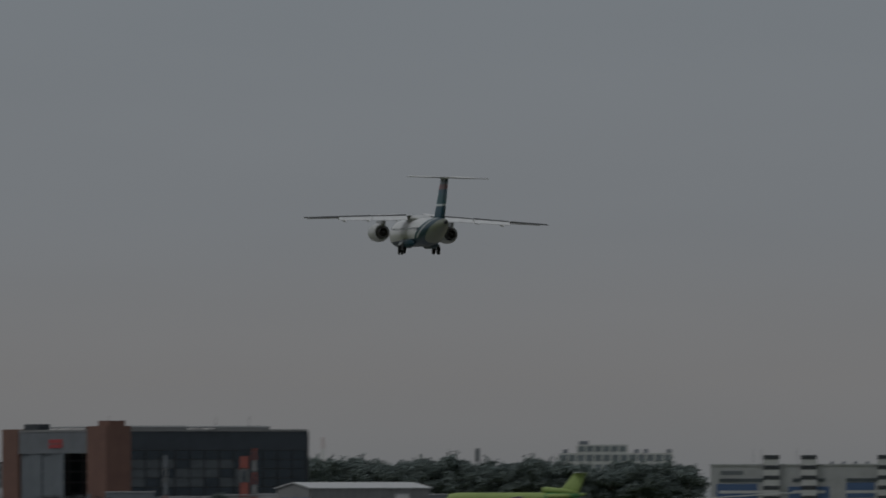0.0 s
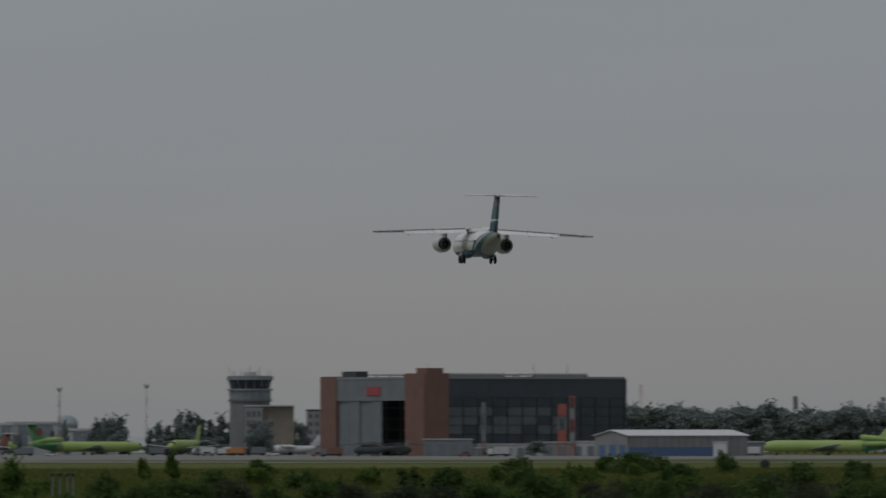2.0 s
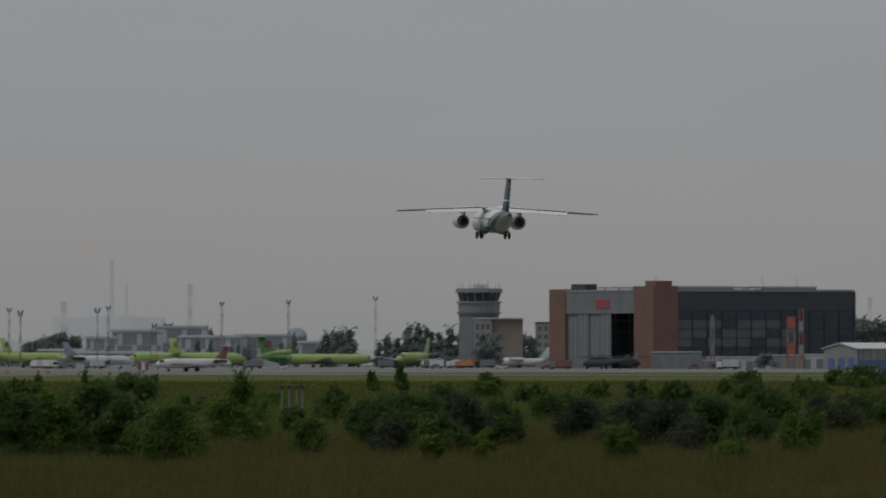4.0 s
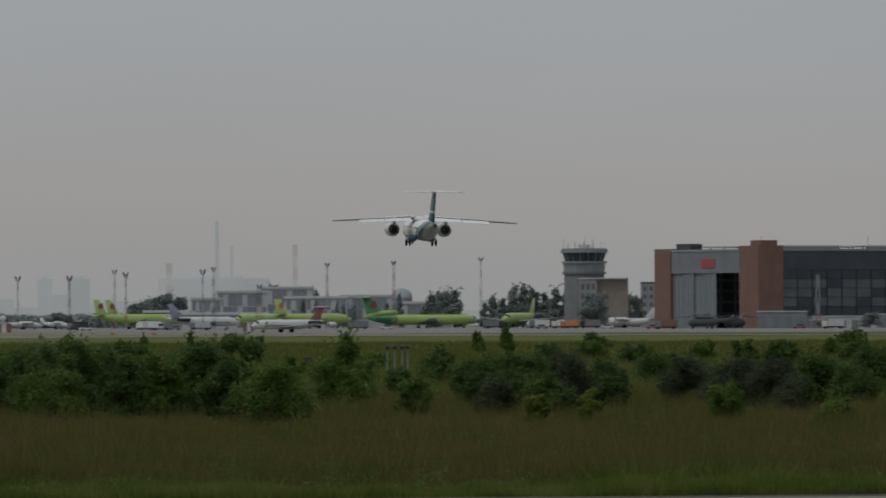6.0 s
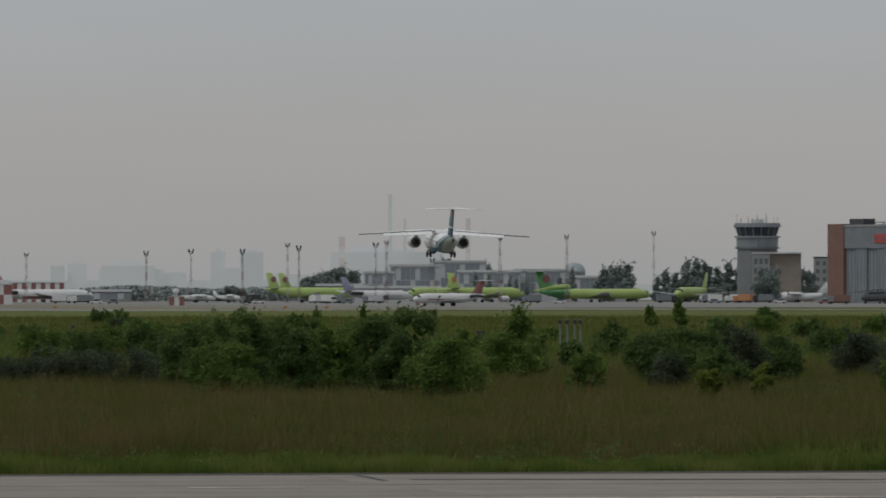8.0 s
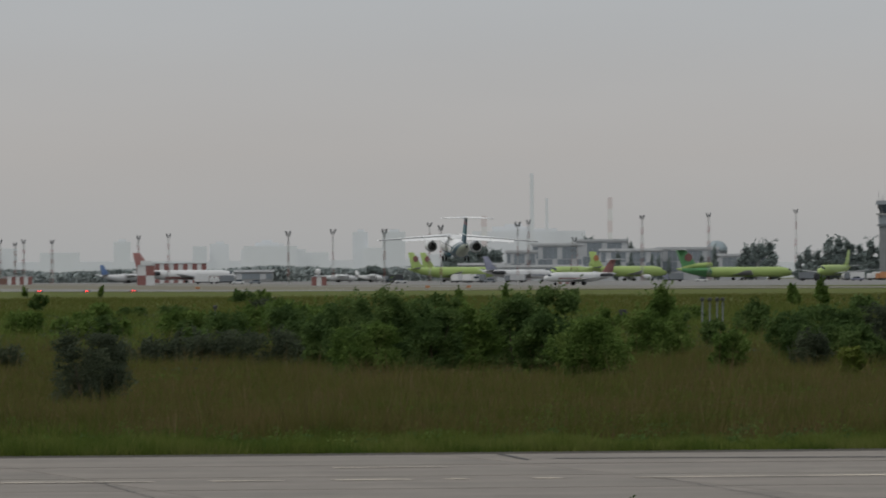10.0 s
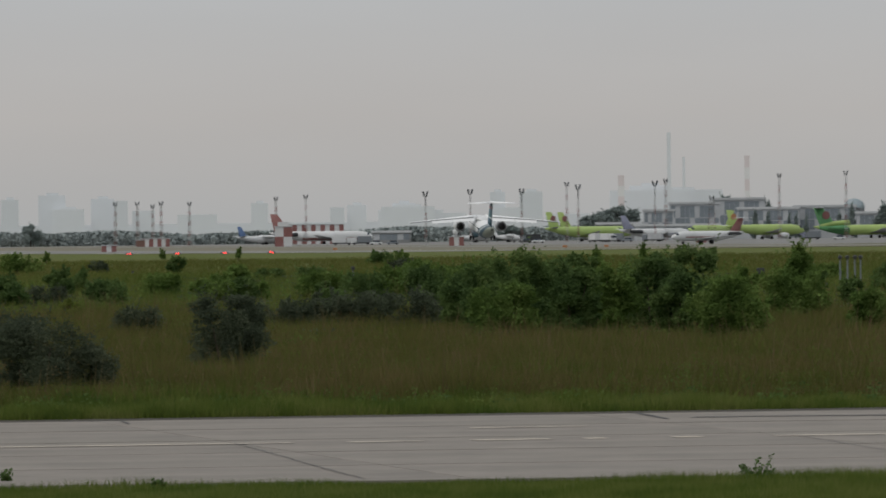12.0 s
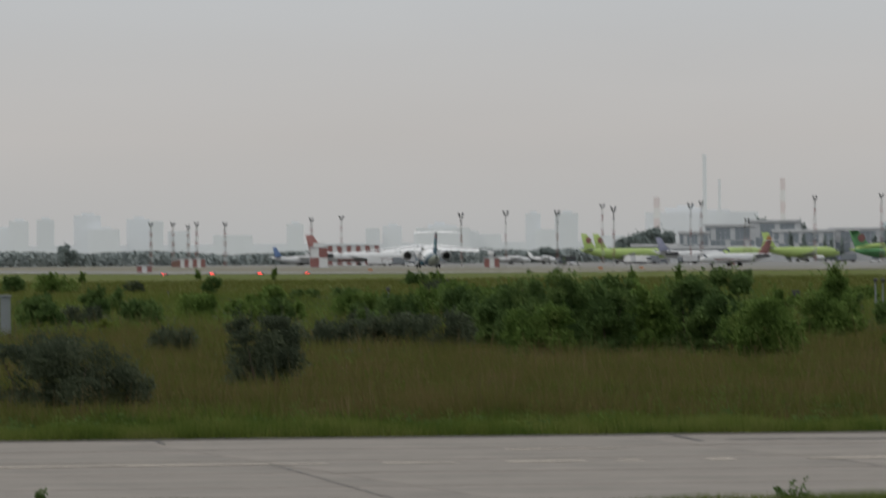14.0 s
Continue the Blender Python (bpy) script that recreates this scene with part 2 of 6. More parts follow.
for a_, b_ in zip(rows_[1:], rows_[2:]):
    for i in range(SEG):
        bm.faces.new((a_[i], a_[(i + 1) % SEG], b_[(i + 1) % SEG], b_[i]))
tagged(part("ground", bm, M_FIELD, smooth=True), "flat airfield meadow of olive and brown grass", "ground", kind="structure")


def lane(l, w):
    """A place by its way along the runway's direction and to the right of it."""
    return l * -math.sin(RUNWAY) + w * math.cos(RUNWAY), l * math.cos(RUNWAY) + w * math.sin(RUNWAY)


def sheet(name, l0, l1, w0, w1, nl, nw, lift, material):
    bm = bmesh.new()
    g = []
    for i in range(nl + 1):
        row = []
        for j in range(nw + 1):
            x, y = lane(l0 + (l1 - l0) * i / nl, w0 + (w1 - w0) * j / nw)
            row.append(bm.verts.new((x, y, ground_z(x, y) + lift)))
        g.append(row)
    for i in range(nl):
        for j in range(nw):
            bm.faces.new((g[i][j], g[i][j + 1], g[i + 1][j + 1], g[i + 1][j]))
    return part(name, bm, material)


M_RUNWAY = mat("worn_runway_concrete", (0.25, 0.247, 0.237), 0.9, 0.3, 40.0, second=(0.17, 0.168, 0.16), gloss=0.15)
M_SLAB = mat("weathered_concrete_slab", (0.272, 0.246, 0.22), 0.95, 0.3, 1.6, bump=0.25, second=(0.20, 0.184, 0.166), gloss=0.1)
M_JOINT = mat("joint_filler", (0.14, 0.13, 0.11), 0.95, 0.4, 0.3)
M_SOIL = mat("dark_bare_soil", (0.05, 0.042, 0.028), 0.95, 0.4, 0.3)
M_MARK = mat("worn_marking_paint", (0.66, 0.58, 0.48), 0.9, 0.3, 0.7, second=(0.28, 0.26, 0.235), gloss=0.1)
M_RMARK = mat("white_runway_paint", (0.75, 0.75, 0.73), 0.7, 0.2, 5.0)
tagged(sheet("runway", 900, 4700, 270, 330, 60, 4, 0.06, M_RUNWAY), "long pale concrete runway across the meadow", "runway", kind="structure")
for k, (l0, l1, w0, w1) in enumerate(((1150, 1400, 271.5, 273), (1480, 1600, 271.5, 273), (1690, 1790, 271.5, 273), (1900, 2040, 271.5, 273), (2160, 2300, 271.5, 273), (2420, 2700, 271.5, 273),
                                      (1320, 1500, 327, 328.5), (1560, 1660, 327, 328.5), (1760, 1960, 327, 328.5), (2080, 2240, 327, 328.5))):
    tagged(sheet("runway_marking", l0, l1, w0, w1, 12, 1, 0.10, M_RMARK), "white runway edge line", "marking", group="runway edge lines", kind="structure")
tagged(sheet("runway", 2500, 4300, 480, 900, 24, 8, 0.05, M_RUNWAY), "pale concrete apron behind the runway", "apron", kind="structure").name = "apron"
M_DRY = mat("dry_trodden_grass", (0.21, 0.19, 0.15), 0.95, 0.3, 30.0, second=(0.165, 0.16, 0.11), gloss=0.1)
for w0, w1 in ((330.2, 424.8), (452.2, 479.8)):
    tagged(sheet("grass_strip", 900, 4300, w0, w1, 60, 2, 0.04, M_DRY), "dry brownish grass strip beside the runway", "ground", kind="structure")
tagged(sheet("parallel_taxiway", 1500, 4400, 425, 452, 40, 1, 0.055, M_RUNWAY), "pale concrete taxiway beside the runway", "taxiway", kind="structure")

# the near taxiway of concrete slabs, square to the runway
taxi = tagged(sheet("taxiway", 75.1, 99.7, -140, 160, 4, 60, 0.012, M_JOINT), "weathered concrete taxiway with open joints", "taxiway", kind="structure")
SLAB_L, SLAB_W = 4.92, 4.9
bm = boxed(-SLAB_W / 2 + 0.012, SLAB_W / 2 - 0.012, -SLAB_L / 2 + 0.004, SLAB_L / 2 - 0.004, -0.05, 0.05, 0.003)
slab_mesh = part("slab", bm, M_SLAB, taxi)
first = True
rest = bmesh.new()
rng = random.Random(4)
for i in range(5):
    for j in range(-27, 32):
        l_, w_ = 75.1 + SLAB_L * (i + 0.5), SLAB_W * (j + 0.5) + 1.95
        x, y = lane(l_, w_)
        m_ = pose(x, y, ground_z(x, y) - 0.02 + rng.uniform(-0.0006, 0.0006), 0, 0, math.degrees(RUNWAY))
        if -3 <= j <= 7:
            if first:
                slab_mesh.matrix_basis, first = m_, False
            else:
                o = new("slab", slab_mesh.data)
                o.parent = taxi
                o.matrix_basis = m_
        else:
            n0 = len(rest.verts)
            box(rest, -SLAB_W / 2 + 0.012, SLAB_W / 2 - 0.012, -SLAB_L / 2 + 0.004, SLAB_L / 2 - 0.004, -0.05, 0.05)
            rest.verts.ensure_lookup_table()
            bmesh.ops.transform(rest, matrix=m_, verts=rest.verts[n0:])
tagged(part("outer_slabs", rest, M_SLAB, taxi), kind="stuff")
tagged(sheet("soil_edge", 99.75, 101.4, -140, 160, 1, 60, 0.02, M_SOIL), "strip of dark bare soil along the concrete", "soil", kind="structure")
# worn paint and tar-filled cracks lie on the slabs
for w0, w1 in ((-4, 5.2), (5.5, 8.8), (9.0, 12.2), (12.7, 13.35), (13.8, 14.5), (14.8, 15.0), (15.6, 15.85), (16.5, 21.0), (21.3, 34)):
    tagged(sheet("taxiway_marking", 88.22, 88.62, w0, w1, 1, 12, 0.0345, M_MARK), "worn pale centre line on the concrete", "marking", group="taxiway line", kind="structure")
tagged(sheet("taxiway_marking", 93.5, 93.75, 14.6, 15.7, 1, 3, 0.0345, M_MARK), "worn pale centre line on the concrete", "marking", group="taxiway line", kind="structure")
M_TARCRACK = mat("tar_filled_crack", (0.03, 0.03, 0.03), 0.7, 0.3, 0.3)


def crack(points, width, seed):
    r = random.Random(seed)
    bm = bmesh.new()
    pts = []
    for (l0, w0), (l1, w1) in zip(points, points[1:]):
        n = max(3, int(abs(w1 - w0) + abs(l1 - l0)) * 3)
        pts += [(l0 + (l1 - l0) * k / n + r.uniform(-0.04, 0.04), w0 + (w1 - w0) * k / n + r.uniform(-0.008, 0.008)) for k in range(n)]
    pts.append(points[-1])
    va = []
    for i, (l_, w_) in enumerate(pts):
        a, b = pts[max(0, i - 1)], pts[min(len(pts) - 1, i + 1)]
        dl, dw = b[0] - a[0], b[1] - a[1]
        n = math.hypot(dl, dw) or 1
        h = width * r.uniform(0.7, 1.1) / 2
        row = []
        for s_ in (-1, 1):
            x, y = lane(l_ + s_ * h * dw / n, w_ - s_ * h * dl / n)
            row.append(bm.verts.new((x, y, ground_z(x, y) + 0.0355)))
        va.append(row)
    for a, b in zip(va, va[1:]):
        bm.faces.new((a[0], a[1], b[1], b[0]))
    tagged(part("pavement_crack", bm, M_TARCRACK), "dark tar-filled crack in the concrete", "crack", group="cracks", kind="structure")


crack(((99.6, 17.2), (98.2, 17.1), (96.4, 16.95)), 0.06, 1)
crack(((97.0, 17.3), (96.9, 18.2), (96.7, 19.1), (96.0, 22), (95.5, 27)), 0.3, 2)
crack(((88.6, 11.7), (84, 11.45), (80, 11.2), (75.4, 10.95)), 0.015, 3)
crack(((88.2, 16.7), (84, 16.4), (79, 16.1)), 0.014, 4)
crack(((99.4, 12.0), (97.8, 11.9)), 0.03, 5)
crack(((99.4, 7.3), (97.4, 7.25)), 0.03, 6)


# ---- parked aircraft: origin on the ground under the wing, facing +y
def side_stripe(y0, y1, zc, r, a0, a1, side):
    """A painted band on a round fuselage between two angles above the horizontal, as a thin shell."""
    bm = bmesh.new()
    rows = []
    for y in (y0, y1):
        rows.append([bm.verts.new((side * q * math.cos(a), y, zc + q * math.sin(a))) for q in (r * 1.012, r * 0.98) for a in (a0 + (a1 - a0) * k / 4 for k in (range(5) if q > r else range(4, -1, -1)))])
    n = len(rows[0])
    for k in range(n):
        bm.faces.new((rows[0][k], rows[0][(k + 1) % n], rows[1][(k + 1) % n], rows[1][k]))
    bm.faces.new(rows[0])
    bm.faces.new(rows[1][::-1])
    return bm


def jet(name, m, label, length, width, span, paint, tail_paint, engines="wing", tee=False, high=False, spot_paint=None, aft=None, group="parked aircraft", stripe=None):
    ob = thing(name, m, label, "airplane", group)
    r, n, t = width / 2, length * 0.46, -length * 0.54
    low = 0.55 if high else (1.6 if engines == "wing" else 1.25) * width / 3.8
    zc = low + r
    body = part("fuselage", loft(bmesh.new(), [(n, 0, zc - 0.3 * r, 0.05, 0.05), (n - 0.5 * r, 0, zc - 0.2 * r, 0.5 * r, 0.45 * r), (n - 1.4 * r, 0, zc - 0.08 * r, 0.85 * r, 0.8 * r), (n - 3 * r, 0, zc, r, r),
                                          (t + 6.5 * r, 0, zc, r, r), (t + 3 * r, 0, zc + 0.3 * r, 0.68 * r, 0.66 * r), (t + r, 0, zc + 0.55 * r, 0.33 * r, 0.33 * r), (t, 0, zc + 0.68 * r, 0.12 * r, 0.12 * r)], 20), paint, ob, "", None, True)
    part("cockpit_glazing", loft(bmesh.new(), [(n - 0.95 * r, 0, zc + 0.22 * r, 0.62 * r, 0.42 * r), (n - 1.35 * r, 0, zc + 0.25 * r, 0.8 * r, 0.5 * r)], 14), M_GLASS, body)
    if aft:
        part("tail_section", loft(bmesh.new(), [(t + 7.2 * r, 0, zc - 0.02, 1.004 * r, 1.004 * r), (t + 6.2 * r, 0, zc + 0.01, 1.006 * r, 1.006 * r), (t + 3 * r, 0, zc + 0.28 * r, 0.7 * r, 0.68 * r), (t + r, 0, zc + 0.55 * r, 0.35 * r, 0.35 * r)], 20), aft, body, "darker tail section", None, True)
    if stripe:
        for s in (-1, 1):
            part("stripe", side_stripe(t + 6.6 * r, n - 3.1 * r, zc, r, stripe[1], stripe[2], s), stripe[0], body, "coloured band along the fuselage")
    wz = zc + 0.95 * r if high else zc - 0.6 * r
    up = -0.03 if high else 0.09
    h = span / 2
    for s in (-1, 1):
        sw = 0.08 if high else 0.45
        w = part("wing", blade(bmesh.new(), [(s * 0.5 * r, 0.11 * length, -0.08 * length, wz, 0.6), (s * 0.4 * h, 0.11 * length - sw * 0.4 * h, -0.08 * length, wz + up * 0.4 * h, 0.4), (s * h, 0.11 * length - sw * h - 0.6, -0.08 * length - 0.5 * sw * 0.6 * h, wz + up * h, 0.14)]), M_GREY, ob, "grey wing", None, True)
        tz = zc + 0.7 * r
        if tee:
            tz = zc + 0.5 * r + 0.155 * length
            part("tailplane", blade(bmesh.new(), [(s * 0.1, t + 0.085 * length, t - 0.005 * length, tz, 0.25), (s * h * 0.36, t + 0.02 * length, t - 0.03 * length, tz, 0.1)]), M_WHITE, ob, "white tailplane", None, True)
        else:
            part("tailplane", blade(bmesh.new(), [(s * 0.1, t + 0.15 * length, t + 0.04 * length, tz, 0.3), (s * h * 0.37, t + 0.07 * length, t + 0.02 * length, tz + 0.5, 0.12)]), M_GREY, ob, "", None, True)
        if engines == "wing":
            x = s * 0.34 * h
            part("engine_nacelle", loft(bmesh.new(), [(0.15 * length, x, wz - 0.5 * r, 0.42 * r, 0.42 * r), (0.13 * length, x, wz - 0.5 * r, 0.52 * r, 0.52 * r), (0.07 * length, x, wz - 0.5 * r, 0.5 * r, 0.5 * r), (0.03 * length, x, wz - 0.45 * r, 0.3 * r, 0.3 * r)], 16), M_WHITE, ob, "white engine", None, True)
        elif engines == "prop":
            x = s * 0.3 * h
            nac = part("engine_nacelle", loft(bmesh.new(), [(0.17 * length, x, wz - 0.2, 0.2, 0.2), (0.16 * length, x, wz - 0.2, 0.5, 0.55), (0.02 * length, x, wz - 0.25, 0.6, 0.7), (-0.12 * length, x, wz - 0.2, 0.15, 0.15)], 12), M_WHITE, ob, "", None, True)
            for k in range(4):
                part("propeller_blade", boxed(-0.12, 0.12, -0.03, 0.03, 0.2, 1.9), M_DARK, nac, "", pose(x, 0.172 * length, wz - 0.2, 0, 45 + 90 * k, 0))
        else:
            x = s * (r + 0.45 * r)
            part("engine_nacelle", loft(bmesh.new(), [(t + 0.27 * length, x, zc + 0.35 * r, 0.3 * r, 0.3 * r), (t + 0.25 * length, x, zc + 0.35 * r, 0.42 * r, 0.42 * r), (t + 0.14 * length, x, zc + 0.4 * r, 0.38 * r, 0.38 * r), (t + 0.1 * length, x, zc + 0.4 * r, 0.25 * r, 0.25 * r)], 14), tail_paint if engines == "tri" else M_DARK, ob, "", None, True)
        gx = s * (0.35 * h * 0.6 if not high else r * 0.9)
        leg = part("main_gear", tube(bmesh.new(), (gx, -0.02 * length, wz), (gx, -0.02 * length, 0.5), 0.15, 0.12, 6), M_METAL, ob)
        for k in (-0.35, 0.35):
            part("wheel", loft(bmesh.new(), [(-0.16, 0, 0, 0.45, 0.45), (-0.1, 0, 0, 0.55, 0.55), (0.1, 0, 0, 0.55, 0.55), (0.16, 0, 0, 0.45, 0.45)], 12), M_RUBBER, leg, "", pose(gx + k, -0.02 * length, 0.55, 0, 0, 90))
    top = zc + 0.5 * r + (0.155 if tee else 0.19) * length
    fin = part("fin", blade(bmesh.new(), [(zc + 0.6 * r, t + 0.24 * length, t + 0.05 * length, 0, 0.5), (zc + r, t + 0.19 * length, t + 0.045 * length, 0, 0.45), (top, t + 0.075 * length, t - (0.005 if tee else -0.005) * length, 0, 0.25)], True), tail_paint, ob, "", None, True)
    if engines == "tri":
        part("engine_intake", loft(bmesh.new(), [(t + 0.30 * length, 0, zc + 1.45 * r, 0.42 * r, 0.42 * r), (t + 0.27 * length, 0, zc + 1.45 * r, 0.52 * r, 0.52 * r), (t + 0.15 * length, 0, zc + 1.2 * r, 0.55 * r, 0.5 * r), (t + 0.05 * length, 0, zc + 0.8 * r, 0.3 * r, 0.3 * r)], 16), paint, ob, "", None, True)
    if spot_paint:
        zs = zc + 0.5 * r + (top - zc - 0.5 * r) * 0.62
        ys = t + (0.075 + 0.11 * 0.38 if not tee else 0.10) * length - (0.0 if tee else 0.02 * length)
        for s in (-1, 1):
            part("tail_disc", tube(bmesh.new(), (s * 0.1, ys, zs), (s * 0.33, ys, zs), width * (0.4 if tee else 0.28), width * (0.4 if tee else 0.28), 20), spot_paint, fin, "round red emblem disc")
    leg = part("nose_gear", tube(bmesh.new(), (0, n - 3.2 * r, zc - 0.8 * r), (0, n - 3.2 * r, 0.4), 0.12, 0.1, 6), M_METAL, ob)
    part("wheel", loft(bmesh.new(), [(-0.3, 0, 0, 0.3, 0.3), (-0.2, 0, 0, 0.4, 0.4), (0.2, 0, 0, 0.4, 0.4), (0.3, 0, 0, 0.3, 0.3)], 12), M_RUBBER, leg, "", pose(0, n - 3.2 * r, 0.4, 0, 0, 90))
    return ob


L_TRI = "lime green three-engine jet with a T-tail, parked on the apron"
L_LIME = "lime green twin jet with a red disc on its tail, parked"
jet("trijet", stand(838, 3800, -66), L_TRI, 48, 3.8, 37.5, M_LIME, M_GREEN, "tri", True, spot_paint=M_RED, aft=M_GREEN)
jet("trijet", stand(2137, 3340, 88), L_TRI, 48, 3.8, 37.5, M_LIME, M_LIME, "tri", True, aft=M_GREEN)
jet("twinjet", stand(326, 3750, -60), L_LIME, 33.8, 3.95, 34, M_LIME, M_LIME, spot_paint=M_RED)
jet("twinjet", stand(346, 3800, -60), L_LIME, 33.8, 3.95, 34, M_LIME, M_LIME, spot_paint=M_RED)
jet("twinjet", stand(645, 3780, -60), L_LIME, 33.8, 3.95, 34, M_LIME, M_LIME, spot_paint=M_ORANGE)
jet("twinjet", stand(540, 3830, 148), L_LIME, 33.8, 3.95, 34, M_LIME, M_LIME, spot_paint=M_ORANGE)
jet("twinjet", stand(1003, 3700, 160), "pale lime twin jet parked nose-on beside the trees", 33.8, 3.95, 34, M_LIME, M_LIME)
jet("twinjet", stand(452, 3700, -62), "white jet with a violet and blue tail, parked", 30, 3.4, 30, M_WHITE, M_PURPLE, "tail", False, stripe=(M_PURPLE, -0.3, -0.1))
taxiing = jet("regional_jet", stand(580, 2800, 132), "white regional jet with a red T-tail, rolling along the taxiway", 26.8, 2.7, 21.2, M_WHITE, M_RED, "tail", True, stripe=(M_RED, -0.35, -0.12))
jet("turboprop", stand(1188, 3650, 104), "white high-wing turboprop with a pale grey fin, parked", 23.5, 2.9, 29, M_WHITE, M_GREY, "prop", False, True)
jet("twinjet", stand(-138, 3900, -88), "white airliner with a red tail, parked by the striped building", 40, 3.8, 36, M_WHITE, M_RED, "tail", False, aft=M_WHITE, stripe=(M_RED, -0.9, -0.35))
jet("turboprop", stand(-245, 4000, -62), "white turboprop with a blue tail, parked", 23.5, 2.9, 29, M_WHITE, M_BLUE, "prop", False, True)
jet("turboprop", stand(128, 3850, -70), "small white high-wing turboprop parked beside a hut", 17, 2.2, 20, M_WHITE, M_DARK, "prop", False, True)
jet("turboprop", stand(186, 3800, -100), "small white high-wing turboprop parked beside a hut", 12, 2.2, 16, M_WHITE, M_WHITE, "prop", False, True)


def helicopter(b, d, turn):
    ob = thing("helicopter", stand(b, d, turn), "dark grey helicopter with drooping rotor, parked before the hangar", "helicopter", "helicopters")
    body = part("cabin", loft(bmesh.new(), [(6.2, 0, 1.9, 0.2, 0.2), (5.6, 0, 1.9, 0.9, 0.9), (4.2, 0, 2.0, 1.25, 1.25), (-2.5, 0, 2.1, 1.25, 1.3), (-5.0, 0, 2.6, 0.6, 0.7), (-12, 0, 3.1, 0.25, 0.3)], 16), M_TAR, ob, "dark grey helicopter body", None, True)
    part("nose_glazing", loft(bmesh.new(), [(6.25, 0, 1.95, 0.3, 0.3), (5.7, 0, 2.0, 0.86, 0.86), (4.6, 0, 2.25, 1.15, 1.05)], 14), M_PALEGLASS, body, "", None, True)
    part("engine_housing", loft(bmesh.new(), [(3.6, 0, 3.5, 0.4, 0.3), (3.0, 0, 3.55, 0.7, 0.55), (-1.5, 0, 3.5, 0.6, 0.5), (-3.0, 0, 3.3, 0.2, 0.2)], 12), M_DARK, ob, "", None, True)
    hub = part("rotor_mast", tube(bmesh.new(), (0, 0.4, 3.9), (0, 0.4, 4.7), 0.25, 0.2, 8), M_DARK, ob)
    for k in range(5):
        part("rotor_blade", boxed(0.3, 10.4, -0.2, 0.2, -0.05, 0.05), M_DARK, hub, "", pose(0, 0.4, 4.65, 0, 6, 20 + 72 * k))
    part("tail_fin", blade(bmesh.new(), [(3.0, -10.8, -12.2, 0, 0.25), (5.0, -12.2, -13.0, 0, 0.15)], True), M_PANEL, ob)
    for x, y in ((0, 4.6), (-2.2, -1.2), (2.2, -1.2)):
        part("wheel", loft(bmesh.new(), [(-0.15, 0, 0, 0.35, 0.35), (-0.1, 0, 0, 0.43, 0.43), (0.1, 0, 0, 0.43, 0.43), (0.15, 0, 0, 0.35, 0.35)], 10), M_RUBBER, ob, "", pose(x, y, 0.43, 0, 0, 90))
        part("strut", tube(bmesh.new(), (x, y, 0.45), (x * 0.5, y, 1.3), 0.09, 0.09, 6), M_METAL, ob)


helicopter(1335, 3280, 70)
helicopter(1382, 3300, -40)


# ---- floodlight masts: painted tubes with a lamp platform
def mast_build(m, height, paints, width, label, lamps=8):
    ob = thing("floodlight_mast", m, label, "floodlight mast", "floodlight masts")
    n = len(paints)
    for k, p in enumerate(paints):
        z0, z1 = height * k / n, height * (k + 1) / n
        a = width * (1 - 0.45 * z0 / height) / 2
        b = width * (1 - 0.45 * z1 / height) / 2
        bm = bmesh.new()
        c = 3
        rows = []
        for q in range(c + 1):
            w, z = a + (b - a) * q / c, z0 + (z1 - z0) * q / c
            rows.append([bm.verts.new((sx * w, sy * w, z)) for sx, sy in ((-1, -1), (1, -1), (1, 1), (-1, 1))])
        for q in range(c):
            for i in range(4):
                u, v, w, x = rows[q][i], rows[q][(i + 1) % 4], rows[q + 1][(i + 1) % 4], rows[q + 1][i]
                bm.faces.new((u, v, w))
                bm.faces.new((u, w, x))
        bmesh.ops.wireframe(bm, faces=bm.faces[:], thickness=0.17, use_replace=True, use_boundary=True)
        part("mast_section", bm, p, ob)
    part("platform", boxed(-0.5, 0.5, -0.5, 0.5, height, height + 0.12, 0.03), M_DARK, ob)
    part("lamp_bar", boxed(-0.75, 0.75, -0.06, 0.06, height + 0.85, height + 0.95), M_DARK, ob)
    for side in (-1, 1):
        part("bracket", tube(bmesh.new(), (side * 0.25, 0, height), (side * 0.6, 0, height + 1.35), 0.08, 0.06, 5), M_DARK, ob)
    for k in range(lamps):
        side, z = (-1, 1)[k % 2], height + 0.45 + 0.32 * (k // 2)
        lamp = part("floodlight", boxed(-0.24, 0.24, -0.17, 0.17, -0.2, 0.2, 0.05), M_DARK, ob, "", pose(side * (0.42 + 0.09 * (k // 2)), -0.2 + 0.12 * (k % 3), z, -25, 0, 28 * side))
        part("lens", boxed(-0.2, 0.2, -0.19, -0.172, -0.16, 0.16), M_PALEGLASS, lamp)
    return ob


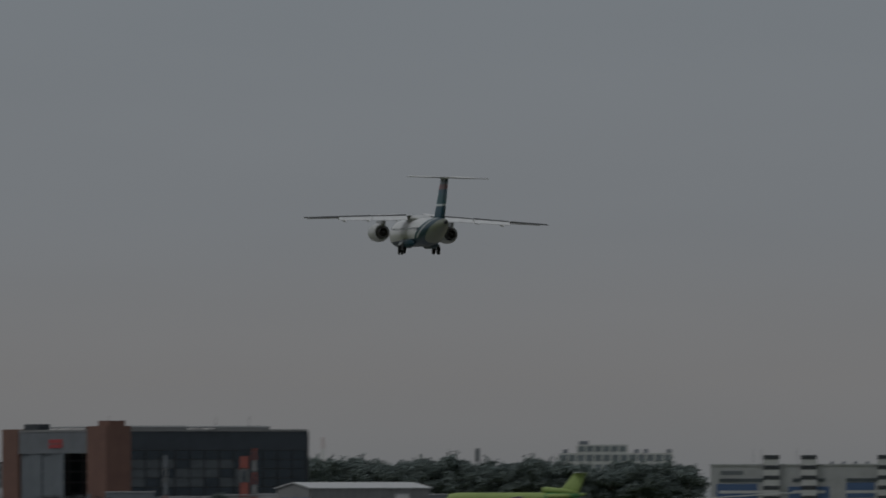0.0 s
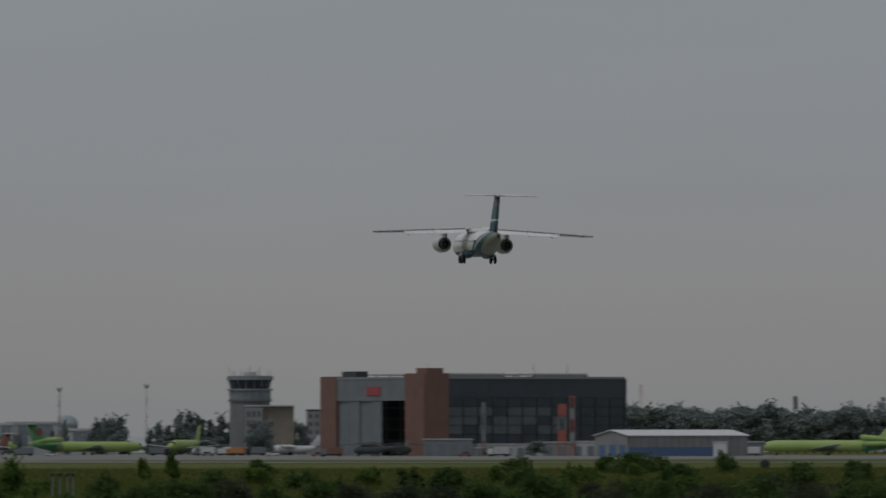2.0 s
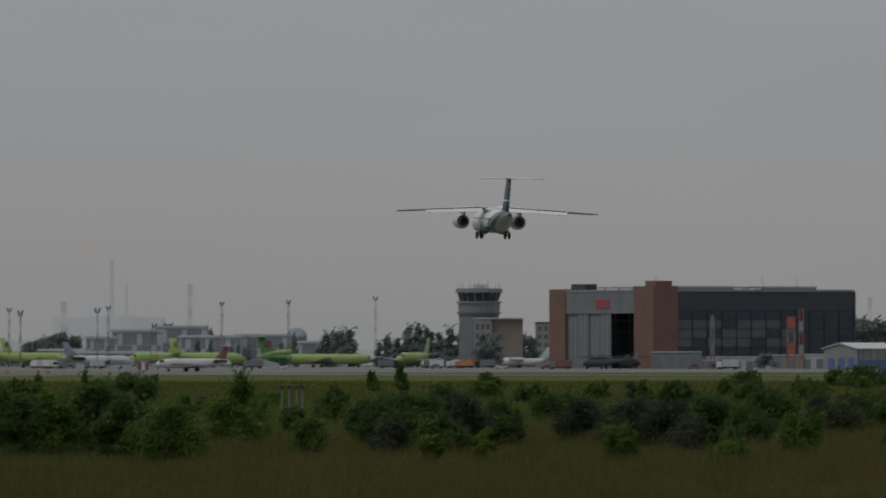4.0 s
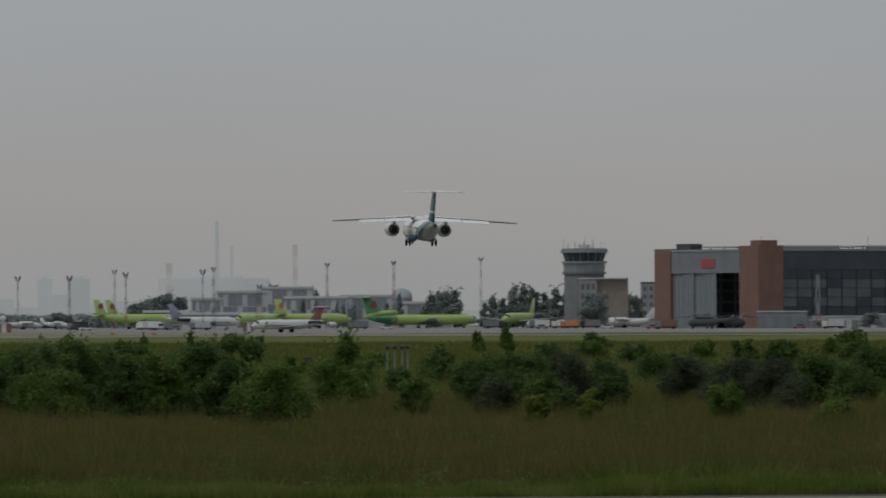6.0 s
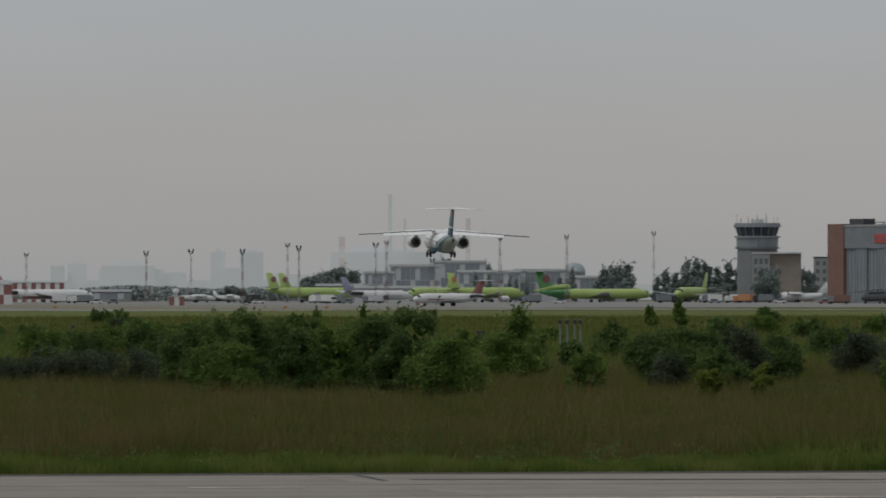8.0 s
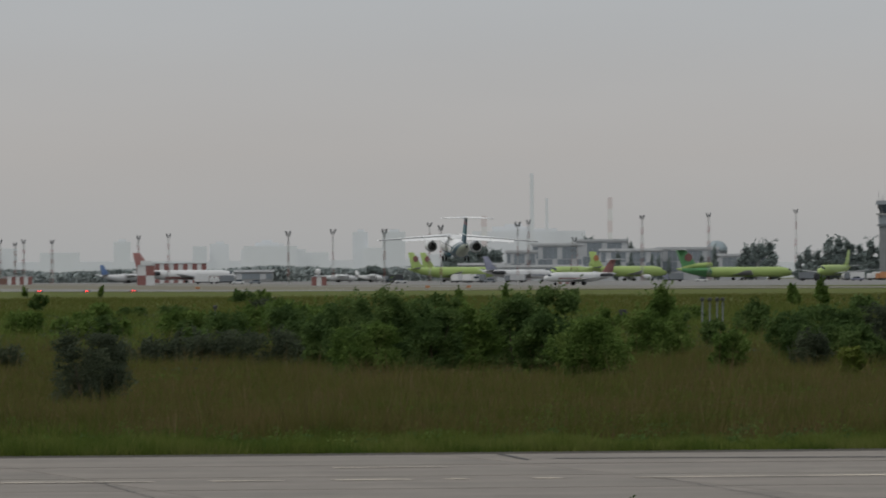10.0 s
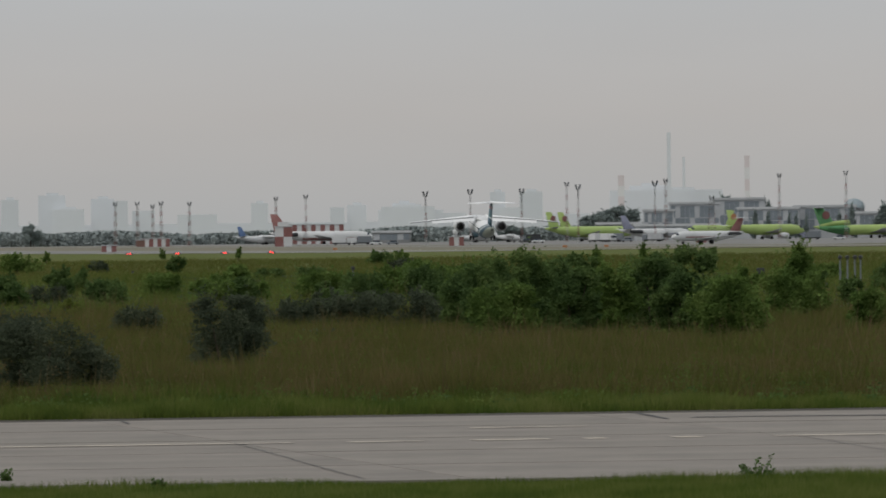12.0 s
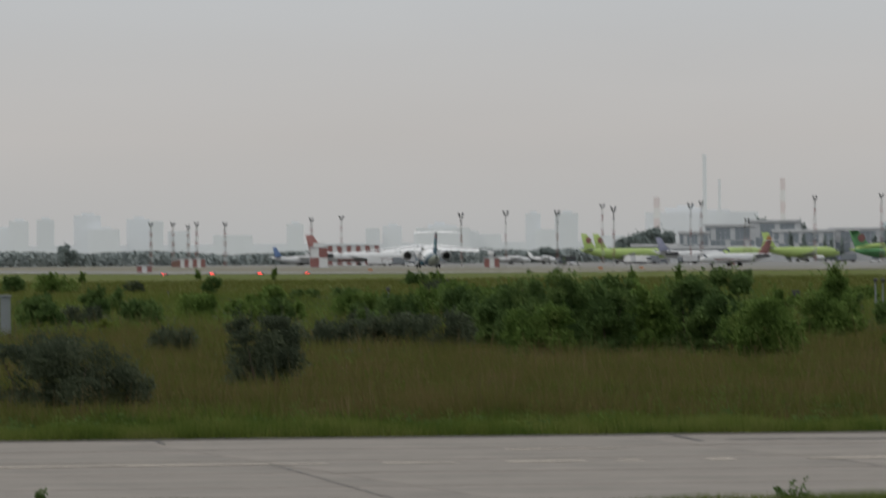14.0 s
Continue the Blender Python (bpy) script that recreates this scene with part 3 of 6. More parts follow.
# mast stripes toned down in colour to look seen through haze
M_RW_R = mat("hazed_red_mast_paint", (0.34, 0.17, 0.15), 0.6, 0.25, 2.0)
M_RW_W = mat("hazed_white_mast_paint", (0.58, 0.58, 0.57), 0.6, 0.2, 2.0)
M_POLE = mat("dark_grey_mast_paint", (0.19, 0.19, 0.19), 0.6, 0.25, 2.0)
STRIPED = "red and white striped lattice floodlight mast"
DULL = "slim red and white lattice floodlight mast with a grey top"
for b, d, up, style in ((-510, 3900, 58, 0), (-471, 3900, 58, 0), (-444, 4100, 53, 0), (-429, 3900, 58, 0), (-379, 3900, 57, 0), (-226, 3900, 64, 0), (-173, 3800, 67, 0),
                        (39, 3100, 70, 1), (118, 3100, 73, 1), (209, 3000, 73, 1), (289, 3700, 84, 0), (309, 3050, 79, 1), (445, 3000, 84, 1), (464, 3700, 88, 0), (665, 3750, 95, 0), (783, 3750, 98, 0), (937, 3850, 104, 0)):
    x, y = spot(b, d)
    hh = EYE + up * d / SPAN - ground_z(x, y) - 1.2
    paints = [M_RW_R, M_RW_W] * 3 + [M_RW_R, M_RW_W] if style == 0 else [M_RW_W, M_RW_R, M_RW_W, M_RW_R, M_RW_W, M_POLE]
    mast_build(stand(b, d, 25 * ((b * 7) % 3 - 1)), hh, paints, 1.25 if style == 0 else 0.7, STRIPED if style == 0 else DULL)
mast_build(stand(545, 3450, 10), 13.8, [M_BARK, M_RW_R, M_BARK], 3.0, "rusty brown lattice tower with lamps", 8)


# ---- buildings
def slab_part(parent, name, x0, x1, y0, y1, z0, z1, material, label=""):
    return part(name, boxed(x0, x1, y0, y1, z0, z1), material, parent, label)


def glazed(parent, x0, x1, y, z0, z1, nx, nz, frame_mat, pane_mat, face=-1, gap=0.16, other=None, along="x"):
    """Panes in a frame on a wall that faces -y (or -x, with along y)."""
    w, h = (x1 - x0) / nx, (z1 - z0) / nz
    for i in range(nx):
        for k in range(nz):
            a, b, c, e = x0 + w * (i + gap / 2), x0 + w * (i + 1 - gap / 2), z0 + h * (k + gap / 2), z0 + h * (k + 1 - gap / 2)
            mt = other if other and (i * 7 + k * 5) % 4 == 0 else pane_mat
            if along == "x":
                part("window_pane", boxed(a, b, y - 0.06, y + 0.02, c, e), mt, parent)
            else:
                part("window_pane", boxed(y - 0.06, y + 0.02, a, b, c, e), mt, parent)


M_SIGN = mat("red_sign_board", (0.42, 0.07, 0.075), 0.6, 0.15, 2.0)


def hangar():
    ob = thing("hangar", stand(1428, 3350, 30), "brick aircraft hangar with grey sliding doors and glazed side", "hangar")
    # x runs along the glazed side, y along the door front
    corner = slab_part(ob, "brick_pylon", 0, 9.5, 0, 12.7, 0, 26.3, M_BRICK, "red brick corner pylon")
    slab_part(ob, "brick_pylon", 0, 6, 59, 69.8, 0, 25.6, M_BRICK, "red brick corner pylon")
    slab_part(ob, "roof_housing", 2.2, 8.4, 2, 9, 26.3, 28.0, M_BRICK)
    slab_part(ob, "roof_housing", 1.5, 6, 48, 57.5, 25.2, 27.2, M_TAR)
    lintel = slab_part(ob, "lintel_wall", 0.4, 1.4, 12.7, 59, 17.7, 24.6, M_PANEL, "grey sheet wall over the doors")
    slab_part(lintel, "coping", 0.2, 1.6, 12.7, 59, 24.6, 25.3, M_CONC)
    for k in range(4):
        y0 = 29.5 + 7.4 * k
        leaf = slab_part(ob, "sliding_door", 0.7 + 0.5 * (k % 2), 1.2 + 0.5 * (k % 2), y0 + 0.12, y0 + 7.3, 0.1, 17.7, M_DOOR, "tall blue-grey sliding door leaf")
        for q in range(3):
            part("door_rib", boxed(0.55 + 0.5 * (k % 2), 0.7 + 0.5 * (k % 2), y0 + 1.2 + 2.4 * q, y0 + 1.5 + 2.4 * q, 0.3, 17.5), M_PANEL, leaf)
    ob.scale = (1, 1, 1.04)
    sign = part("red_panel", boxed(0.1, 0.35, 29.5, 38.5, 19.4, 22.2, 0.05), M_SIGN, ob, "red board over the doors")
    for q in range(3):
        part("board_bar", boxed(0.04, 0.1, 30.5 + 2.6 * q, 32.4 + 2.6 * q, 20.5, 21.1), M_RED, sign)
    # inside: back wall with high windows, floor; walls coloured pale to lift the dark
    back = slab_part(ob, "back_wall", 70, 71, 1, 68.8, 0, 24, M_ROOF)
    glazed(back, 8, 62, 70, 14.5, 19, 9, 1, M_DARK, M_PALEGLASS, along="y")
    fw = slab_part(ob, "far_side_wall", 6, 77, 68.8, 69.8, 0, 24.5, M_ROOF)
    glazed(fw, 8, 76, 68.8, 5, 19, 12, 4, M_DARK, M_SOFTGLASS, gap=0.2)
    slab_part(ob, "floor_slab", 0.5, 77, 1, 68.8, -0.1, 0.08, M_CONC)
    # glazed side
    slab_part(ob, "base_wall", 9.5, 77.5, 0.3, 1.0, 0, 4.0, M_PANEL, "grey base wall")
    side = slab_part(ob, "side_wall", 9.5, 77.5, 0.35, 0.9, 18.6, 24.6, M_PANELDARK, "dark blue-grey upper side wall")
    for x0, x1 in ((1.4, 10), (31, 43), (63, 77.5)):
        slab_part(ob, "roof", x0, x1, 0.9, 68.8, 24.6, 25.3, M_TAR, "flat dark roof")
    slab_part(side, "parapet", 9.5, 77.6, 0.0, 0.5, 24.6, 25.2, M_CONC)
    for x0, x1 in ((10, 31), (43, 63)):
        slab_part(ob, "raised_roof", x0 - 0.5, x1 + 0.5, 0.9, 68.8, 26.0, 26.4, M_ROOF, "raised monitor roof")
        slab_part(ob, "fascia", x0 - 0.5, x1 + 0.5, 0.9, 1.1, 25.2, 26.0, M_CONC)
        for k in range(8):
            for x in (x0 - 0.3, x1 + 0.3):
                part("roof_post", boxed(x - 0.15, x + 0.15, 1.5 + 9.4 * k, 1.9 + 9.4 * k, 25.3, 26.0), M_DARK, ob)
    slab_part(ob, "end_wall", 77.5, 78.2, 0.2, 69.8, 0, 24.6, M_TAR)
    for k in range(13):
        x = 9.5 + k * 5.66
        part("mullion", boxed(x - 0.14, x + 0.14, 0.05, 0.6, 4, 18.6), M_DARK, ob)
    for k in range(12):
        for q in range(5):
            x0, z0 = 9.5 + k * 5.66, 4.0 + q * 2.92
            # paler panes paint in the daylight that shows through the glazing
            lit = q in (1, 2, 3) and k < 8 and (k * 5 + q * 3) % 4 != 0
            part("window_pane", boxed(x0 + 0.16, x0 + 5.48, 0.3, 0.36, z0 + 0.09, z0 + 2.82), M_PALEGLASS if lit else M_GLASS, ob)
    for q in range(6):
        part("transom", boxed(9.6, 77.4, 0.2, 0.5, 3.93 + q * 2.92, 4.07 + q * 2.92), M_DARK, ob)
    for x in (4, 45, 58):
        part("mast_pole", tube(bmesh.new(), (x, 5, 25), (x, 5, 29.5), 0.08, 0.05, 5), M_DARK, ob)


hangar()


def control_tower():
    ob = thing("control_tower", stand(1120, 3700), "grey airport control tower with a wide glazed cab and aerials", "control tower")
    def ring(r0, r1, z0, z1, seg=16):
        return tube(bmesh.new(), (0, 0, z0), (0, 0, z1), r0, r1, seg)
    part("shaft", ring(7.3, 7.3, 0, 19.5), M_TOWER, ob, "grey concrete shaft")
    part("gallery", ring(7.9, 8.1, 19.5, 20.3), M_PANEL, ob)
    part("lower_cab", ring(7.5, 7.7, 20.3, 23.6), M_SOFTGLASS, ob, "grey glazed storey")
    part("balcony", ring(8.4, 8.4, 23.6, 24.2), M_CONC, ob)
    cab = part("cab_glazing", ring(7.0, 8.0, 24.2, 27.4), M_GLASS, ob, "dark outward-leaning cab windows")
    for k in range(16):
        a = 2 * math.pi * (k + 0.5) / 16
        part("mullion", tube(bmesh.new(), (7.05 * math.cos(a), 7.05 * math.sin(a), 24.2), (8.05 * math.cos(a), 8.05 * math.sin(a), 27.4), 0.14, 0.14, 4), M_CONC, cab)
    part("roof", ring(8.7, 8.3, 27.4, 28.9), M_PANEL, ob, "grey cab roof")
    part("roof_hut", ring(2.4, 2.2, 28.9, 30.3, 10), M_GREY, ob)
    for k in range(14):
        a = 2 * math.pi * k / 14 + 0.2
        r_ = 7.6 if k % 3 else 3.5
        part("aerial", tube(bmesh.new(), (r_ * math.cos(a), r_ * math.sin(a), 28.9), (r_ * math.cos(a), r_ * math.sin(a), 30.6 + (k * 5 % 4) * 0.6), 0.09, 0.06, 4), M_METAL, ob)
    for k in range(3):
        part("louvre_panel", boxed(2.5, 6.6, -7.36, -3.0, 11.5 + 2.6 * k, 13.2 + 2.6 * k), M_BRICK, ob, "brick-red wall panel")
    adm = thing("office_block", stand(1152, 3660), "brown and grey flat-roofed block beside the tower", "building")
    slab_part(adm, "wall", -8.5, -2, 0, 18, 0, 17.2, M_CONC, "pale left wing")
    w2 = slab_part(adm, "wall", -2, 9.3, 2, 18, 0, 17.6, mat("tan_render", (0.27, 0.235, 0.20), 0.9, 0.2, 4.0), "tan rendered wing")
    slab_part(adm, "parapet", -8.7, 9.5, -0.2, 18.2, 17.6, 18.1, M_GREY)
    glazed(adm, -8.0, -2.3, 0, 3, 16.5, 3, 4, M_GREY, M_PALEGLASS, gap=0.4)
    small = thing("office_block", stand(1229, 3800), "narrow pale block behind the hangar", "building")
    slab_part(small, "wall", -2.0, 3.6, 0, 10, 0, 16.5, M_CONC)
    slab_part(small, "roof", -2.2, 3.8, -0.2, 10.2, 16.5, 17.0, M_TAR)
    glazed(small, -1.6, 3.2, 0, 4, 16, 2, 4, M_GREY, M_PALEGLASS, gap=0.5)


control_tower()


# wall tone lifted pale and bluish, with the distance haze mixed in
M_TERMINAL = mat("hazed_terminal_render", (0.52, 0.535, 0.55), 0.85, 0.2, 4.0)


def block(b0, b1, d, top, label, wall, roof, floors=2, bays=8, pane=M_SOFTGLASS, base=None, depth=18, name="terminal_block", gap=0.05, roof_h=0.9):
    k = d / SPAN
    x, y = spot((b0 + b1) / 2, d)
    h = EYE + top * k - ground_z(x, y)
    w = (b1 - b0) * k
    ob = thing(name, stand((b0 + b1) / 2, d), label, "building")
    slab_part(ob, "wall", -w / 2, w / 2, 0, depth, 0, h - roof_h, wall)
    slab_part(ob, "roof", -w / 2 - 0.4, w / 2 + 0.4, -0.5, depth + 0.4, h - roof_h, h, roof)
    z0 = h * 0.25 if base is None else base
    glazed(ob, -w / 2 + 0.5, w / 2 - 0.5, 0, z0, h - roof_h - 0.5, bays, floors, M_GREY, pane, gap=gap, other=M_TERMINAL)
    return ob, w, h


block(408, 560, 3900, 10, "long low grey terminal hall with dark glazing", M_TERMINAL, M_ROOF, 1, 16)
block(424, 478, 4000, 36, "dark glazed terminal wing", M_TERMINAL, M_GREY, 2, 8)
block(470, 560, 4050, 48, "stepped grey terminal roof storey", M_TERMINAL, M_GREY, 2, 10)
block(548, 640, 4100, 55, "grey flat-roofed terminal storey", M_TERMINAL, M_GREY, 2, 10)
block(590, 700, 3980, 38, "grey terminal hall with pale roof", M_TERMINAL, M_ROOF, 2, 12)
block(690, 800, 4000, 40, "grey flat-roofed terminal building", M_TERMINAL, M_GREY, 2, 12)
block(796, 885, 3980, 28, "low glazed building with a white roof edge", M_TERMINAL, M_ROOF, 1, 10)
block(340, 420, 3950, 14, "long shed with a pale sloping roof", M_CONC, M_ROOF, 1, 6)
block(-56, 12, 4000, 4, "low shed with a long pale roof", M_CONC, M_ROOF, 1, 6)
block(1060, 1120, 3800, 3, "dark low shed behind parked aircraft", M_CONC, M_PANEL, 1, 5)
block(1205, 1240, 3850, 4, "low grey annexe beside the hangar", M_BRICK, M_ROOF, 1, 3)
# the dome's blue is mixed pale to carry the haze before it
dome = thing("dome", stand(797, 4350), "blue dome behind the terminal, paled for haze", "dome")
slab_part(dome, "drum", -4.5, 4.5, 0, 8, 0, 12.5, M_GREY)
part("dome_shell", loft(bmesh.new(), [(0.0, 0, 12.5, 4.6, 4.0), (8.0, 0, 12.5, 4.6, 4.0)], 24), mat("hazed_blue_sheet", (0.36, 0.43, 0.46), 0.5, 0.15, 3.0), dome, "", None, True)


def checker_hut(b, d, w, h, n, rows, label, dark=None):
    ob = thing("hut", stand(b, d), label, "hut", "red and white huts")
    slab_part(ob, "wall", -w / 2, w / 2, 0, w * 0.6, 0, h, M_WHITE)
    slab_part(ob, "roof", -w / 2 - 0.2, w / 2 + 0.2, -0.2, w * 0.6 + 0.2, h, h + 0.25, M_GREY)
    for i in range(n):
        for k in range(rows):
            if (i + k) % 2 == 0:
                part("red_panel", boxed(-w / 2 + w * i / n, -w / 2 + w * (i + 1) / n, -0.05, 0.03, h * k / rows, h * (k + 1) / rows), dark or M_RED, ob)
    return ob


checker_hut(-522, 2600, 3.8, 1.6, 3, 1, "small red and white striped equipment hut")
checker_hut(-440, 3700, 10.5, 2.9, 7, 1, "long red and white striped hut by the masts")
checker_hut(-466, 3680, 3.0, 2.4, 1, 1, "tan hut with a red edge by the masts", M_BRICK)
hut = checker_hut(-213, 3300, 5.6, 6.4, 2, 2, "two-storey white hut with dark red panels")
slab_part(hut, "upper_room", -1.8, 1.8, 0.3, 3, 6.65, 8.0, M_WHITE)
checker_hut(-160, 4000, 24, 7.6, 13, 3, "long building chequered in red and white")
hut = checker_hut(93, 3000, 4.4, 2.6, 3, 1, "small red and white hut with a white radome")
part("radome", loft(bmesh.new(), [(0.2, -0.3, 4.2, 0.05, 0.05), (0.4, -0.3, 4.2, 0.7, 0.7), (1.2, -0.3, 4.2, 0.9, 0.9), (2.0, -0.3, 4.2, 0.7, 0.7), (2.2, -0.3, 4.2, 0.05, 0.05)], 12), M_WHITE, hut)
slab_part(hut, "radome_base", -0.7, 0.3, 0.7, 1.7, 2.85, 3.6, M_GREY)
checker_hut(526, 3050, 3.2, 2.6, 3, 1, "small red and white striped equipment hut")


def warehouse():
    d = 3200
    ob = thing("warehouse", stand(1790, d, 38), "grey warehouse with white roof and blue lower wall", "warehouse")
    L_, W_, e, r_ = 48.0, 17.5, 6.5, 7.5
    slab_part(ob, "side_wall", 0, L_, 0, 0.4, 2.9, e, M_CONC, "grey sheet wall")
    slab_part(ob, "lower_wall", -0.02, L_ - 9, -0.05, 0.36, 0, 2.9, M_BLUE, "blue lower wall")
    slab_part(ob, "lower_wall", L_ - 9, L_, 0, 0.4, 0, 2.9, M_CONC)
    bm = bmesh.new()
    v = [bm.verts.new(p) for p in ((0, 0, 0), (0, W_, 0), (0, W_, e), (0, W_ / 2, r_ + 0.6), (0, 0, e), (0.4, 0, 0), (0.4, W_, 0), (0.4, W_, e), (0.4, W_ / 2, r_ + 0.6), (0.4, 0, e))]
    bm.faces.new(v[:5])
    bm.faces.new(v[5:][::-1])
    for i in range(5):
        j = (i + 1) % 5
        bm.faces.new((v[i], v[j], v[5 + j], v[5 + i]))
    gab = part("gable_wall", bm, M_CONC, ob, "grey gable wall")
    for k in range(3):
        part("gable_door", boxed(-0.08, 0.02, 1.6 + 5.2 * k, 4.8 + 5.2 * k, 0, 3.6), M_BLUE, gab, "blue door")
    slab_part(ob, "far_wall", L_ - 0.4, L_, 0.4, W_, 0, e, M_CONC)
    for s in (0, 1):
        bm = bmesh.new()
        y0, y1 = (-0.6, W_ / 2) if s == 0 else (W_ + 0.6, W_ / 2)
        q = [bm.verts.new(p) for p in ((-0.6, y0, e - 0.1), (L_ + 0.6, y0, e - 0.1), (L_ + 0.6, y1, r_ + 0.7), (-0.6, y1, r_ + 0.7), (-0.6, y0, e + 0.15), (L_ + 0.6, y0, e + 0.15), (L_ + 0.6, y1, r_ + 0.95), (-0.6, y1, r_ + 0.95))]
        for f_ in ((0, 1, 2, 3), (4, 5, 6, 7), (0, 1, 5, 4), (1, 2, 6, 5), (2, 3, 7, 6), (3, 0, 4, 7)):
            bm.faces.new([q[i] for i in f_])
        part("roof_slope", bm, M_WHITE, ob, "white sheet roof")
    for k in range(16):
        part("wall_rib", boxed(2 + 3 * k, 2.15 + 3 * k, -0.12, 0.0, 0, e), M_PANEL, ob)
    cab = thing("cabin", stand(1951, 3150), "white site cabin at the end of the warehouse", "cabin")
    slab_part(cab, "wall", -2.0, 2.2, 0, 4, 0, 4.4, M_WHITE)
    slab_part(cab, "roof", -2.2, 2.4, -0.2, 4.2, 4.4, 4.7, M_GREY)
    slab_part(cab, "door", -0.6, 0.5, -0.06, 0.05, 0, 2.2, M_PANEL)


warehouse()
# sheds and containers in front of the hangar's side
for b, d, w, h, dp, mt, lb in ((1470, 3300, 16, 5.4, 6, M_DOOR, "blue-grey steel shed beside the hangar"), (1580, 3310, 21, 3.8, 6, M_GREY, "long low pale shed before the hangar"), (1655, 3330, 14, 4.4, 6, M_CONC, "grey low shed before the hangar"),
                             (1540, 3290, 8, 2.6, 5, M_CONC, "grey container beside the shed"), (1715, 3280, 9, 4.6, 5, M_GREY, "grey low shed before the hangar"), (2010, 3300, 7, 4.4, 4, M_PANEL, "grey container beside the warehouse")):
    ob = thing("shed", stand(b, d), lb, "shed")
    slab_part(ob, "wall", -w / 2, w / 2, 0, dp, 0, h, mt)
    slab_part(ob, "roof", -w / 2 - 0.2, w / 2 + 0.2, -0.3, dp + 0.2, h, h + 0.3, M_ROOF)
    for k in range(int(w // 4)):
        part("door", boxed(-w / 2 + 0.8 + 4 * k, -w / 2 + 3.0 + 4 * k, -0.06, 0.04, 0.1, h * 0.7), M_PANEL, ob)


M_TOWER_RED = mat("red_steel_paint", (0.40, 0.125, 0.10), 0.6, 0.25, 2.0)


def lift_tower(b, d, h, paints, w, label):
    ob = thing("access_tower", stand(b, d), label, "access tower")
    n = len(paints)
    for k, p in enumerate(paints):
        z0, z1 = h * k / n, h * (k + 1) / n
        for sx in (-1, 1):
            for sy in (-1, 1):
                part("post", boxed(sx * w - 0.2, sx * w + 0.2, sy * w + 0.0, sy * w + 0.35, z0, z1), p, ob)
        part("deck", boxed(-w - 0.2, w + 0.2, -w, w, z1 - 0.35, z1), p, ob)
        if k % 2 == 1:
            part("cladding", boxed(-w, w, -w - 0.05, -w + 0.1, z0 + 0.4, z1 - 0.4), p, ob)
    return ob


lift_tower(1672, 3290, 17.0, [M_TOWER_RED, M_TOWER_RED, M_CONC, M_TOWER_RED], 1.2, "red and white steel access tower")
lift_tower(1690, 3280, 19.5, [M_TOWER_RED, M_CONC, M_TOWER_RED, M_CONC, M_TOWER_RED], 0.6, "slim red and white steel access tower")
lift_tower(1533, 3285, 17.5, [M_RW_R, M_PANEL, M_CONC, M_PANEL], 0.5, "slim red and white steel access tower")


